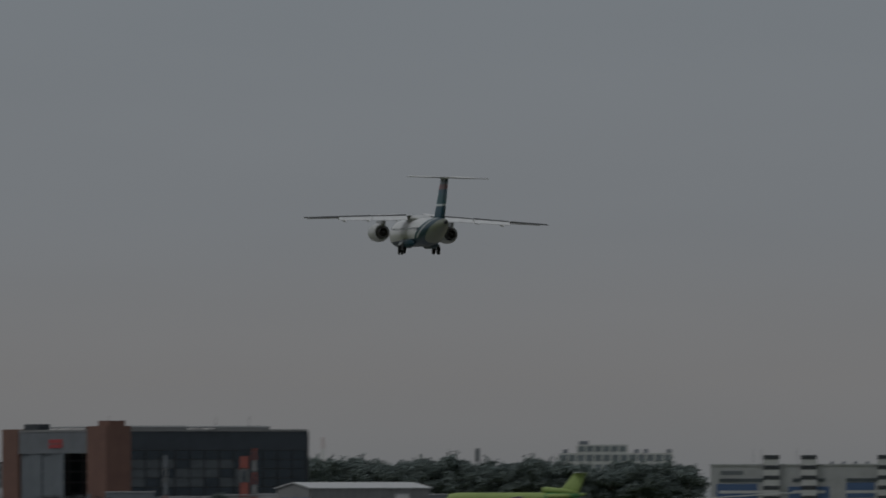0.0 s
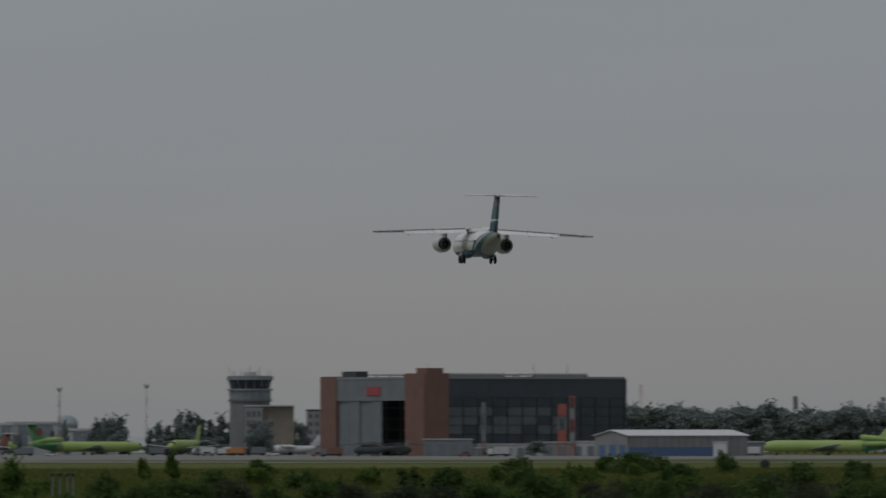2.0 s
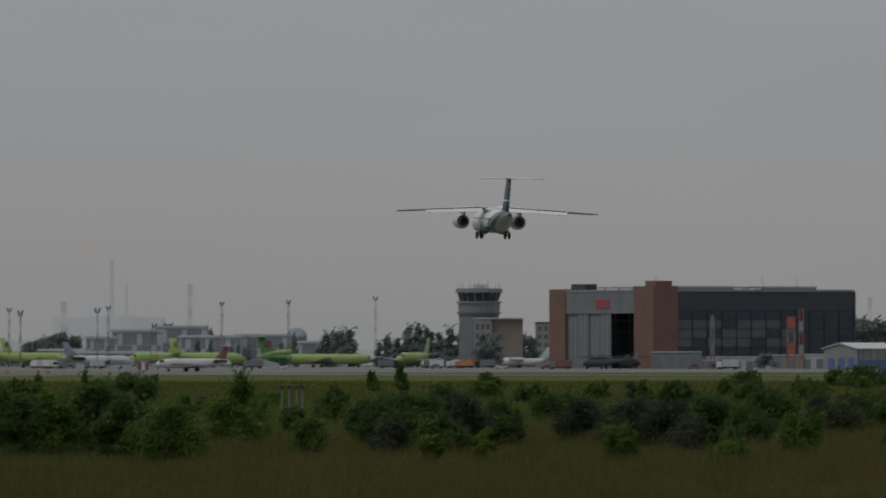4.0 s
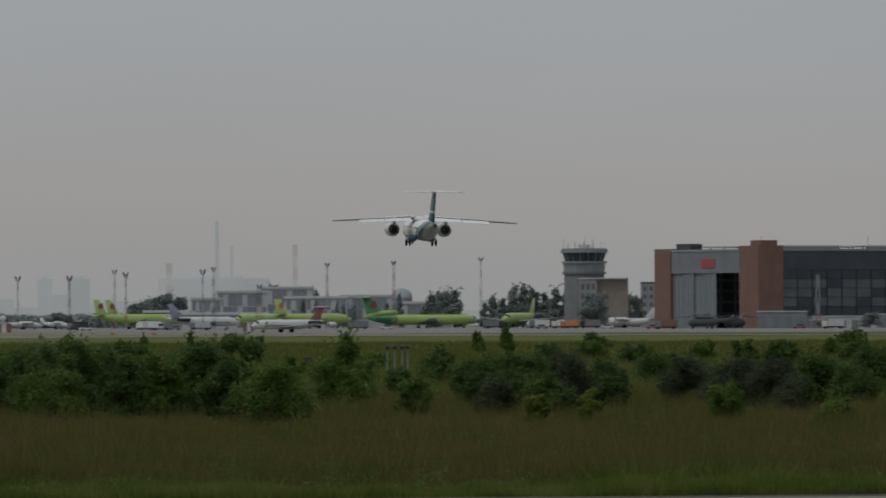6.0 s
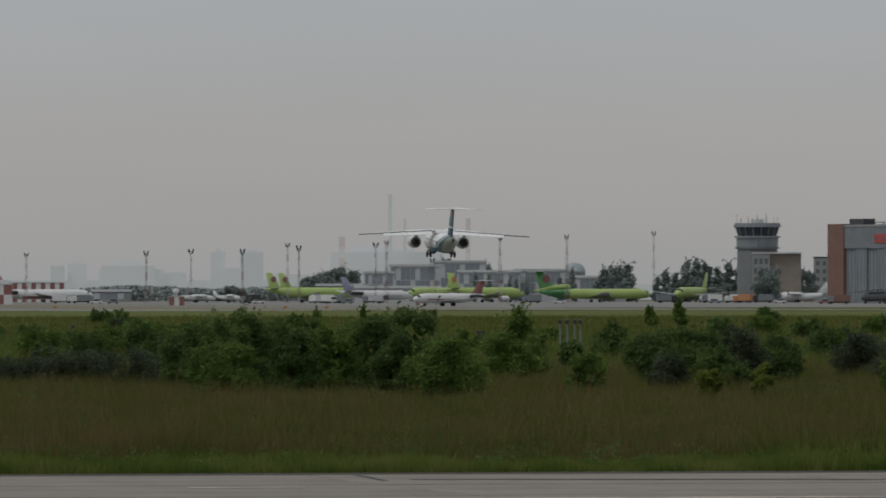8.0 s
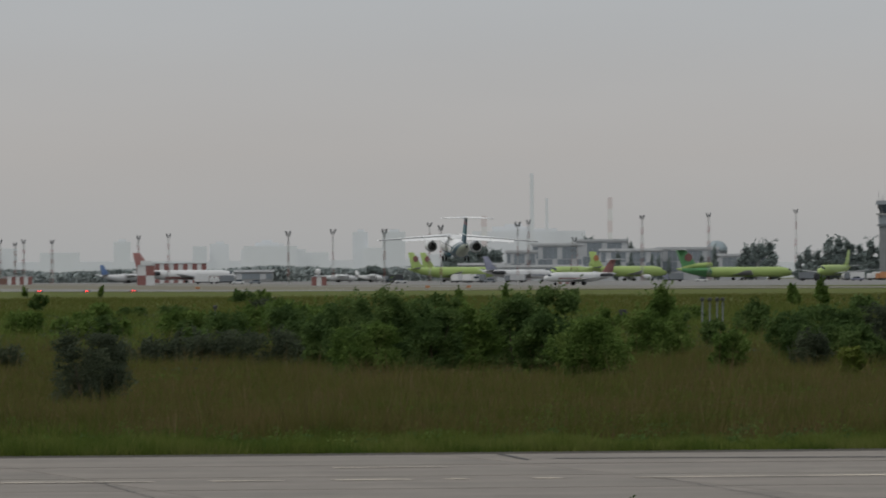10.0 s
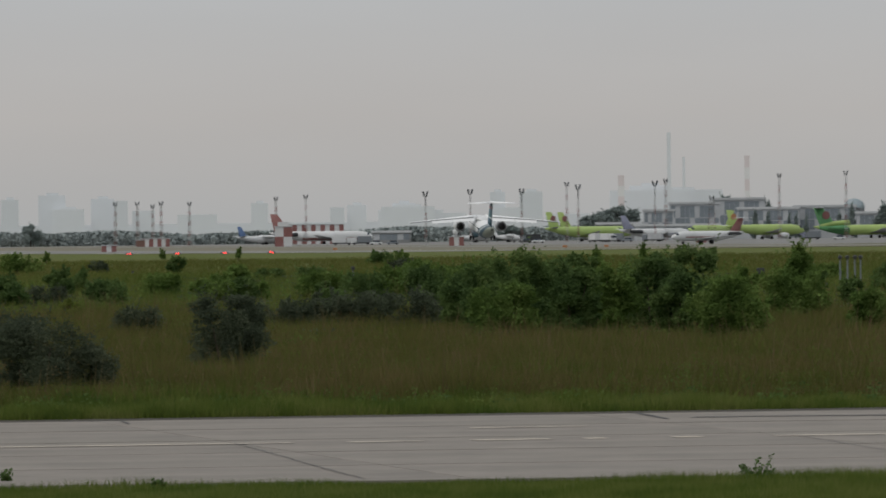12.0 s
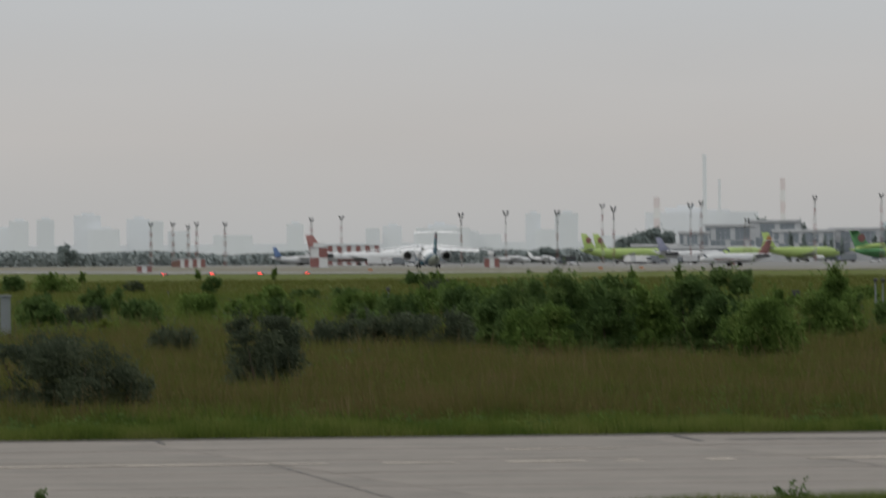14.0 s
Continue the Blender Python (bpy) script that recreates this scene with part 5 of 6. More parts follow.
def blades(name, n, place, height, width, material, seed, lean=0.35):
    """Grass: one triangle a blade, standing on the ground."""
    r = np.random.RandomState(seed)
    x, y = place(r, n)
    d = np.hypot(x, y)
    z = EYE - (0.4 + 0.0016 * d) - 1.45 * np.exp(-(d / 300.0) ** 2)
    patch = 0.8 + 0.3 * np.sin(x * 0.9 + np.sin(y * 0.23) * 2) * np.sin(y * 0.31 + x * 0.17) + 0.2 * np.sin(x * 3.1 + y * 0.7) * np.sin(x * 1.7 - y * 0.9)
    h = height * r.uniform(0.45, 1.15, n) * patch
    w = width * r.uniform(0.6, 1.4, n)
    a = r.uniform(0, 2 * np.pi, n)
    l = lean * h * r.uniform(0.1, 1.0, n)
    b = r.uniform(0, 2 * np.pi, n)
    v = np.empty((n, 3, 3))
    v[:, 0] = np.column_stack((x - np.cos(a) * w / 2, y - np.sin(a) * w / 2, z - 0.02))
    v[:, 1] = np.column_stack((x + np.cos(a) * w / 2, y + np.sin(a) * w / 2, z - 0.02))
    v[:, 2] = np.column_stack((x + np.cos(b) * l, y + np.sin(b) * l, z + h))
    me = bpy.data.meshes.new(name)
    me.vertices.add(3 * n)
    me.vertices.foreach_set("co", v.ravel())
    me.loops.add(3 * n)
    me.loops.foreach_set("vertex_index", np.arange(3 * n, dtype=np.int32))
    me.polygons.add(n)
    me.polygons.foreach_set("loop_start", np.arange(0, 3 * n, 3, dtype=np.int32))
    me.update(calc_edges=True)
    me.materials.append(material)
    return new(name, me)


def field(l0, l1, a0, a1, power=1.0):
    """Places between two lines square to the runway and two bearings in degrees, denser nearby."""
    def place(r, n):
        a = np.radians(r.uniform(a0, a1, n))
        l = l0 + (l1 - l0) * r.uniform(0, 1, n) ** power
        d = l / np.cos(a + RUNWAY)
        return d * np.sin(a), d * np.cos(a)
    return place


tagged(blades("meadow_grass", 360000, field(104.5, 195, -5.3, 3.6, 1.25), 0.40, 0.015, BLADE_TALL, 31, 0.9), "tall olive-brown meadow grass gone to seed", "grass", kind="stuff")
tagged(blades("verge_grass", 150000, field(101.1, 108.5, -5.3, 3.2), 0.20, 0.012, BLADE_SHORT, 32, 0.7), "short green grass verge along the concrete", "grass", kind="stuff")
tagged(blades("near_grass", 170000, field(58, 75.0, -5.3, 0.8), 0.09, 0.008, BLADE_SHORT, 33, 0.8), "short green grass in front of the taxiway", "grass", kind="stuff")
tagged(blades("mid_grass", 170000, field(165, 330, -5.4, 5.8, 1.2), 0.34, 0.024, BLADE_MID, 34, 1.0), "olive-green grass behind the tall meadow", "grass", kind="stuff")
tagged(blades("field_grass", 120000, field(320, 500, -5.5, 6.6, 1.2), 0.2, 0.035, BLADE_FIELD, 38, 1.1), "far olive meadow grass", "grass", kind="stuff")


def patches(r, n):
    """Places in the meadow where greener grass grows in drifts."""
    x, y = field(103.5, 215, -5.3, 3.6, 1.3)(r, n * 3)
    keep = np.sin(x * 1.3 + np.sin(y * 0.4) * 2.5) + np.sin(y * 0.35 + x * 0.5) + r.uniform(-1.1, 1.1, len(x)) > 0.45
    return x[keep][:n], y[keep][:n]


def exact(place, n):
    def inner(r, _):
        x, y = place(r, n)
        return x[:n], y[:n]
    return inner


tagged(blades("green_grass", 90000, exact(patches, 90000), 0.34, 0.022, BLADE_SHORT, 36, 1.1), "greener grass in drifts through the meadow", "grass", kind="stuff")
tagged(blades("seed_stalks", 7000, field(104.5, 225, -5.3, 3.6, 1.3), 0.62, 0.020, BLADE_STALK, 37, 0.5), "pale brown seed stalks above the meadow grass", "grass", kind="stuff")


def forbs(name, n, place, height, spread, leaf, per, material, seed, label):
    """Low leafy plants scattered through the grass, all of one kind."""
    r = np.random.RandomState(seed)
    x, y = place(r, n)
    d = np.hypot(x, y)
    z = EYE - (0.4 + 0.0016 * d) - 1.45 * np.exp(-(d / 300.0) ** 2)
    grow = r.uniform(0.35, 1.1, n)
    u = r.uniform(0.1, 1.0, (n, per))
    out = spread * grow[:, None] * (0.4 + 0.6 * np.sin(u * 2.8)) * np.abs(r.normal(0, 0.6, (n, per)))
    a = r.uniform(0, 2 * np.pi, (n, per))
    p = np.stack((x[:, None] + out * np.cos(a), y[:, None] + out * np.sin(a), z[:, None] + height * grow[:, None] * u), axis=2)
    tagged(cards(name, p.reshape(-1, 3), leaf, material, None, seed), label, "plants", kind="stuff")


forbs("meadow_weeds", 600, field(102.5, 112, -5.3, 3.2), 0.22, 0.16, 0.018, 40, LEAF_DARK, 51, "green leafy weeds in the verge")
forbs("meadow_weeds", 700, field(102, 130, -5.3, 3.4), 0.30, 0.2, 0.016, 46, LEAF_LIGHT, 52, "green leafy weeds in the meadow grass")
forbs("meadow_weeds", 1500, field(150, 290, -5.4, 4.5, 1.2), 0.22, 0.5, 0.035, 44, LEAF_LIGHT, 53, "fresh green low weeds in the far meadow")
forbs("meadow_weeds", 900, field(150, 290, -5.4, 4.5, 1.2), 0.26, 0.6, 0.035, 50, LEAF_GREY, 54, "grey-green low weeds in the far meadow")
forbs("seed_heads", 5200, field(106, 190, -5.3, 3.6, 1.3), 0.50, 0.1, 0.014, 11, BLADE_STALK, 56, "rusty brown seed heads over the tall grass")


# ---- airfield lights, posts and vehicles
M_REDLIGHT = bpy.data.materials.new("glowing_red_lens")
M_REDLIGHT.use_nodes = True
rb = M_REDLIGHT.node_tree.nodes["Principled BSDF"]
rb.inputs["Base Color"].default_value = (0.8, 0.05, 0.03, 1)
rb.inputs["Emission Color"].default_value = (1.0, 0.03, 0.02, 1)
rb.inputs["Emission Strength"].default_value = 7.0
for b in (-487, -402, -318, -235):
    ob = thing("approach_indicator", stand(b, 1790), "low approach light box glowing red beside the runway", "airfield light", "approach light boxes")
    part("housing", boxed(-0.7, 0.7, 0, 1.2, 0.08, 0.42, 0.04), M_PANEL, ob)
    for s in (-1, 1):
        part("leg", boxed(s * 0.55 - 0.05, s * 0.55 + 0.05, 0.2, 0.9, 0, 0.1), M_METAL, ob)
        part("lens", tube(bmesh.new(), (s * 0.2, -0.03, 0.25), (s * 0.2, 0.05, 0.25), 0.09, 0.09, 14), M_REDLIGHT, ob, "glowing red lens")


def light_post(b, top, base, label, head=0.11):
    d = reach(base)
    k = d / SPAN
    h = (top - base) * k
    ob = thing("light_post", stand(b, d), label, "airfield light", "approach light posts")
    part("post", tube(bmesh.new(), (0, 0, -0.1), (0, 0, h - head), 0.022, 0.02, 8), M_PANEL, ob)
    part("lamp_head", loft(bmesh.new(), [(-0.10, 0, h - head * 0.5, head * 0.35, head * 0.35), (-0.06, 0, h - head * 0.5, head * 0.5, head * 0.5), (0.10, 0, h - head * 0.5, head * 0.4, head * 0.4)], 12), M_DARK, ob, "dark lamp head")


for b in (771, 784, 797, 807):
    light_post(b, -49, -112, "grey post with a dark lamp head in the grass")
for b in (2250, 2262, 2276, 2287):
    light_post(b, -58, -118, "grey post with a dark lamp head in the grass")
light_post(-91, -58, -88, "thin post with a dark lamp head in the meadow", 0.13)
light_post(2031, -28, -46, "thin post with a dark lamp head in the meadow", 0.5)
for b, top, base, w in ((630, -70, -92, 14), (-480, -62, -70, 5)):
    d = reach(base)
    k = d / SPAN
    ob = thing("cable_box", stand(b, d), "small dark cable box on a short post", "box", "cable boxes")
    h = (top - base) * k
    part("post", tube(bmesh.new(), (0, 0, -0.05), (0, 0, h * 0.6), 0.03, 0.03, 6), M_GREY, ob)
    part("case", boxed(-w * k / 2, w * k / 2, -0.06, 0.06, h * 0.5, h, 0.01), M_DARK, ob)
ob = thing("concrete_post", stand(-768, reach(-152)), "weathered grey concrete post in the grass", "post")
k = reach(-152) / SPAN
part("shaft", boxed(-9 * k, 9 * k, -0.08, 0.08, -0.1, 82 * k, 0.01), M_PANEL, ob)
part("cap", boxed(-11 * k, 11 * k, -0.1, 0.1, 82 * k, 86 * k, 0.005), M_PANEL, ob)


def weed(b, base, w, h, seed):
    d = reach(base)
    k = d / SPAN
    r = np.random.RandomState(seed)
    ob = thing("weed", stand(b, d), "leafy weed growing at the concrete's edge", "weed", "edge weeds")
    pts = []
    for q in range(9):
        tip = Vector((r.uniform(-0.5, 0.5) * w * k, r.uniform(-0.1, 0.1), h * k * r.uniform(0.45, 1.0)))
        part("stem", tube(bmesh.new(), (tip.x * 0.3, 0, -0.02), tip, 0.004, 0.002, 4), LEAF_LIGHT, ob)
        for u in np.linspace(0.35, 1.0, 12):
            pts.append((tip.x * (0.3 + 0.7 * u) + r.normal() * 0.012, tip.y * u + r.normal() * 0.012, tip.z * u + r.normal() * 0.008))
    cards("foliage", np.array(pts), 0.022, LEAF_DARK, ob, seed)["kind"] = "stuff"


weed(617, -446, 80, 44, 91)
weed(-440, -452, 24, 22, 92)
weed(-710, -438, 14, 30, 93)


def truck(b, d, turn, cab, cargo, label, length=7.0, h=3.0):
    ob = thing("truck", stand(b, d, turn), label, "vehicle", "apron vehicles")
    part("cab", boxed(-1.15, 1.15, length * 0.25, length * 0.5, 0.6, 2.5, 0.15), cab, ob)
    part("windscreen", boxed(-1.0, 1.0, length * 0.5 - 0.02, length * 0.5 + 0.03, 1.5, 2.25), M_GLASS, ob)
    part("body", boxed(-1.2, 1.2, -length * 0.5, length * 0.22, 0.8, h, 0.06), cargo, ob)
    part("chassis", boxed(-0.9, 0.9, -length * 0.48, length * 0.45, 0.45, 0.8), M_DARK, ob)
    for x in (-1.0, 1.0):
        for y in (-0.32, 0.36):
            part("wheel", loft(bmesh.new(), [(-0.15, 0, 0, 0.4, 0.4), (-0.1, 0, 0, 0.5, 0.5), (0.1, 0, 0, 0.5, 0.5), (0.15, 0, 0, 0.4, 0.4)], 12), M_RUBBER, ob, "", pose(x, y * length, 0.5, 0, 0, 90))


def car(b, d, turn, paint, label):
    ob = thing("car", stand(b, d, turn), label, "car", "apron vehicles")
    part("body", boxed(-0.85, 0.85, -2.1, 2.1, 0.35, 0.95, 0.12), paint, ob)
    part("cabin", boxed(-0.72, 0.72, -1.5, 0.9, 0.95, 1.48, 0.18), M_GLASS, ob)
    for x in (-0.8, 0.8):
        for y in (-1.3, 1.3):
            part("wheel", loft(bmesh.new(), [(-0.1, 0, 0, 0.26, 0.26), (-0.07, 0, 0, 0.32, 0.32), (0.07, 0, 0, 0.32, 0.32), (0.1, 0, 0, 0.26, 0.26)], 10), M_RUBBER, ob, "", pose(x, y, 0.32, 0, 0, 90))


W_ = "white box truck parked on the apron"
for b, d, turn, c, g, lb in ((338, 3500, 20, M_WHITE, M_WHITE, W_), (362, 3480, -150, M_WHITE, M_WHITE, W_), (224, 3500, 90, M_PANEL, M_DARK, "dark truck parked on the apron"), (370, 3500, 70, M_DARK, M_PANEL, "dark truck parked on the apron"), (1095, 3560, 60, M_ORANGE, M_ORANGE, "orange box truck beside parked aircraft"),
                             (1080, 3570, 80, M_WHITE, M_WHITE, W_), (1040, 3560, 95, M_PANEL, M_WHITE, W_), (720, 3500, 88, M_PURPLE, M_PANEL, "dark truck parked on the apron"), (960, 3560, -80, M_DARK, M_PANEL, "dark truck parked on the apron"), (1130, 3540, 90, M_DARK, M_PANEL, "dark truck parked on the apron"),
                             (-75, 3600, 90, M_WHITE, M_PANEL, "pale truck beside the airliner"), (-110, 3580, -90, M_WHITE, M_WHITE, W_), (1265, 3200, 90, M_PANEL, M_BRICK, "rust-red truck before the hangar"), (1560, 3200, 80, M_WHITE, M_GREY, W_), (440, 3480, 75, M_PANEL, M_GREY, "grey truck parked on the apron"), (2003, 3250, 90, M_WHITE, M_WHITE, W_)):
    truck(b, d, turn, c, g, lb)
for b, d, turn, c, lb in ((215, 3450, 80, M_DARK, "dark car parked on the apron"), (238, 3440, -80, M_WHITE, "white car parked on the apron"), (395, 3450, 85, M_PANEL, "grey car parked on the apron"), (770, 3400, 90, M_WHITE, "white car parked on the apron"), (1045, 3400, -85, M_PURPLE, "dark blue car parked on the apron"),
                          (1160, 3380, 90, M_WHITE, "white car parked on the apron"), (1240, 3250, 80, M_RED, "red car parked before the hangar"), (-50, 3450, 90, M_WHITE, "white car parked by the airliner"), (-20, 3450, 90, M_PANEL, "grey car parked by the airliner"), (1500, 3180, 90, M_RED, "red car parked beside the sheds")):
    car(b, d, turn, c, lb)
for b, d in ((-122, 2300), (285, 2250), (358, 2260)):
    ob = thing("taxiway_sign", stand(b, d), "small yellow taxiway sign board on legs", "sign", "taxiway signs")
    part("board", boxed(-0.5, 0.5, -0.1, 0.1, 0.3, 0.8, 0.03), M_ORANGE, ob)
    for s in (-0.35, 0.35):
        part("leg", boxed(s - 0.05, s + 0.05, -0.05, 0.05, 0, 0.36), M_METAL, ob)
# ---- the landing airliner: a high-wing twin jet, its origin under the main wheels, facing +y
M_LIVERY = bpy.data.materials.new("white_and_teal_livery")
M_LIVERY.use_nodes = True
lt = M_LIVERY.node_tree
l_co = lt.nodes.new("ShaderNodeTexCoord")
l_sep = lt.nodes.new("ShaderNodeSeparateXYZ")
lt.links.new(l_co.outputs["Object"], l_sep.inputs[0])


def l_math(op, a, b, c=None):
    n = lt.nodes.new("ShaderNodeMath")
    n.operation = op
    for k, v in enumerate((a, b, c)):
        if v is None:
            continue
        if isinstance(v, (int, float)):
            n.inputs[k].default_value = v
        else:
            lt.links.new(v, n.inputs[k])
    return n.outputs[0]


# the band sweeps from the fin's foot forwards and down to the belly
l_h = l_math("SUBTRACT", l_sep.outputs["Z"], 1.6)
l_arc = l_math("MULTIPLY_ADD", l_h, 2.1, l_math("MULTIPLY", l_math("MULTIPLY", l_h, l_h), 0.15))
l_v = l_math("ADD", l_sep.outputs["Y"], l_arc)
l_ramp = lt.nodes.new("ShaderNodeValToRGB")
l_ramp.color_ramp.interpolation = "CONSTANT"
l_n = l_math("MULTIPLY_ADD", l_v, 1 / 30.0, 0.5)
lt.links.new(l_n, l_ramp.inputs[0])
cr = l_ramp.color_ramp
cr.elements[0].position, cr.elements[0].color = 0.0, (0.27, 0.295, 0.235, 1)
cr.elements[1].position, cr.elements[1].color = 0.235, (0.012, 0.06, 0.095, 1)
for p_, c_ in ((0.305, (0.5, 0.52, 0.52)), (0.33, (0.03, 0.095, 0.12)), (0.37, (0.8, 0.805, 0.805))):
    e_ = cr.elements.new(p_)
    e_.color = (*c_, 1)
l_bel = l_math("LESS_THAN", l_sep.outputs["Z"], l_math("MULTIPLY_ADD", l_sep.outputs["Y"], -0.02, 1.62))
l_fore = l_math("MULTIPLY", l_bel, l_math("GREATER_THAN", l_sep.outputs["Y"], -7.5))
l_mix = lt.nodes.new("ShaderNodeMixRGB")
lt.links.new(l_fore, l_mix.inputs[0])
lt.links.new(l_ramp.outputs[0], l_mix.inputs[1])
l_mix.inputs[2].default_value = (0.014, 0.05, 0.09, 1)
lt.links.new(l_mix.outputs[0], lt.nodes["Principled BSDF"].inputs["Base Color"])
lt.nodes["Principled BSDF"].inputs["Roughness"].default_value = 0.35

M_FINPAINT = bpy.data.materials.new("teal_fin_paint")
M_FINPAINT.use_nodes = True
ft2 = M_FINPAINT.node_tree
g_co, g_sep, g_r = (ft2.nodes.new(n) for n in ("ShaderNodeTexCoord", "ShaderNodeSeparateXYZ", "ShaderNodeValToRGB"))
g_m = ft2.nodes.new("ShaderNodeMath")
g_m.operation = "MULTIPLY"
g_m.inputs[1].default_value = 0.1
g_r.color_ramp.interpolation = "CONSTANT"
g_r.color_ramp.elements[0].position, g_r.color_ramp.elements[0].color = 0.0, (0.012, 0.07, 0.11, 1)
g_r.color_ramp.elements[1].position, g_r.color_ramp.elements[1].color = 0.535, (0.6, 0.65, 0.66, 1)
for p_, c_ in ((0.555, (0.02, 0.10, 0.12)), (0.66, (0.03, 0.10, 0.14)), (0.72, (0.20, 0.10, 0.11)), (0.78, (0.14, 0.17, 0.19))):
    e_ = g_r.color_ramp.elements.new(p_)
    e_.color = (*c_, 1)
ft2.links.new(g_co.outputs["Object"], g_sep.inputs[0])
ft2.links.new(g_sep.outputs["Z"], g_m.inputs[0])
ft2.links.new(g_m.outputs[0], g_r.inputs[0])
ft2.links.new(g_r.outputs[0], ft2.nodes["Principled BSDF"].inputs["Base Color"])
M_WING = mat("grey_white_wing_skin", (0.86, 0.865, 0.865), 0.5, 0.08, 2.5)
# dark tone that paints shade onto the wing's rear edges
M_SHADE = mat("shaded_edge_grey", (0.12, 0.125, 0.13), 0.5, 0.2, 1.0)
M_FLAP = mat("pale_flap_skin", (0.84, 0.845, 0.845), 0.5, 0.1, 1.5)
M_COWL = mat("white_engine_cowl", (0.66, 0.67, 0.67), 0.4, 0.15, 1.5)
M_NOZZLE = mat("scorched_nozzle_metal", (0.13, 0.125, 0.12), 0.5, 0.4, 0.5, metal=0.3)


def main_gear(plane, side):
    leg = part("main_gear", tube(bmesh.new(), (side * 1.72, 0.25, 1.7), (side * 2.0, 0.0, 0.5), 0.11, 0.09, 10), M_METAL, plane, "grey steel landing gear leg")
    part("axle", tube(bmesh.new(), (side * 2.0 - 0.36, 0, 0.5), (side * 2.0 + 0.36, 0, 0.5), 0.07, 0.07, 8), M_METAL, leg)
    part("drag_brace", tube(bmesh.new(), (side * 1.7, 1.3, 1.5), (side * 2.0, 0.05, 0.75), 0.06, 0.06, 6), M_METAL, leg)
    bm = boxed(-0.03, 0.03, -0.75, 0.75, -0.5, 0.0, 0.01)
    part("gear_door", bm, M_WHITE, leg, "white gear door", pose(side * 2.05, 0.2, 1.3, 0, side * -38, 0))
    for k in (-0.28, 0.28):
        bm = bmesh.new()
        rr = [(-0.14, 0.40), (-0.12, 0.47), (-0.06, 0.5), (0.06, 0.5), (0.12, 0.47), (0.14, 0.40)]
        loft(bm, [(a, 0, 0, b, b) for a, b in rr], 20)
        wheel = part("wheel", bm, M_RUBBER, leg, "black tyre", pose(side * 2.0 + k, 0, 0.5, 0, 0, 90), True)


def engine(plane, side):
    x, z = side * 4.0, 2.4
    bm = bmesh.new()
    loft(bm, [(5.6, x, z, 0.78, 0.78), (5.65, x, z, 0.86, 0.86), (5.3, x, z, 0.99, 0.99), (4.2, x, z, 1.08, 1.08), (2.8, x, z, 1.05, 1.05), (2.0, x, z, 0.90, 0.90), (1.75, x, z, 0.82, 0.82),
              (1.75, x, z, 0.77, 0.77), (2.5, x, z, 0.74, 0.74)], 28)
    cowl = part("engine_nacelle", bm, M_COWL, plane, "white engine nacelle", None, True)
    bm = bmesh.new()
    loft(bm, [(2.55, x, z, 0.66, 0.66), (2.2, x, z, 0.64, 0.64), (1.3, x, z, 0.56, 0.56), (1.1, x, z, 0.5, 0.5), (1.1, x, z, 0.45, 0.45), (2.0, x, z, 0.42, 0.42)], 24)
    part("exhaust_nozzle", bm, M_NOZZLE, cowl, "scorched dark exhaust nozzle", None, True)
    part("exhaust_plug", loft(bmesh.new(), [(2.2, x, z, 0.3, 0.3), (1.3, x, z, 0.22, 0.22), (0.85, x, z, 0.03, 0.03)], 16), M_NOZZLE, cowl, "", None, True)
    part("fan", loft(bmesh.new(), [(5.1, x, z, 0.8, 0.8), (5.0, x, z, 0.8, 0.8)], 24), M_DARK, cowl)
    bm = boxed(x - 0.13, x + 0.13, 0.6, 4.8, z + 0.85, 3.75, 0.05)
    part("pylon", bm, M_GREY, plane, "grey engine pylon")


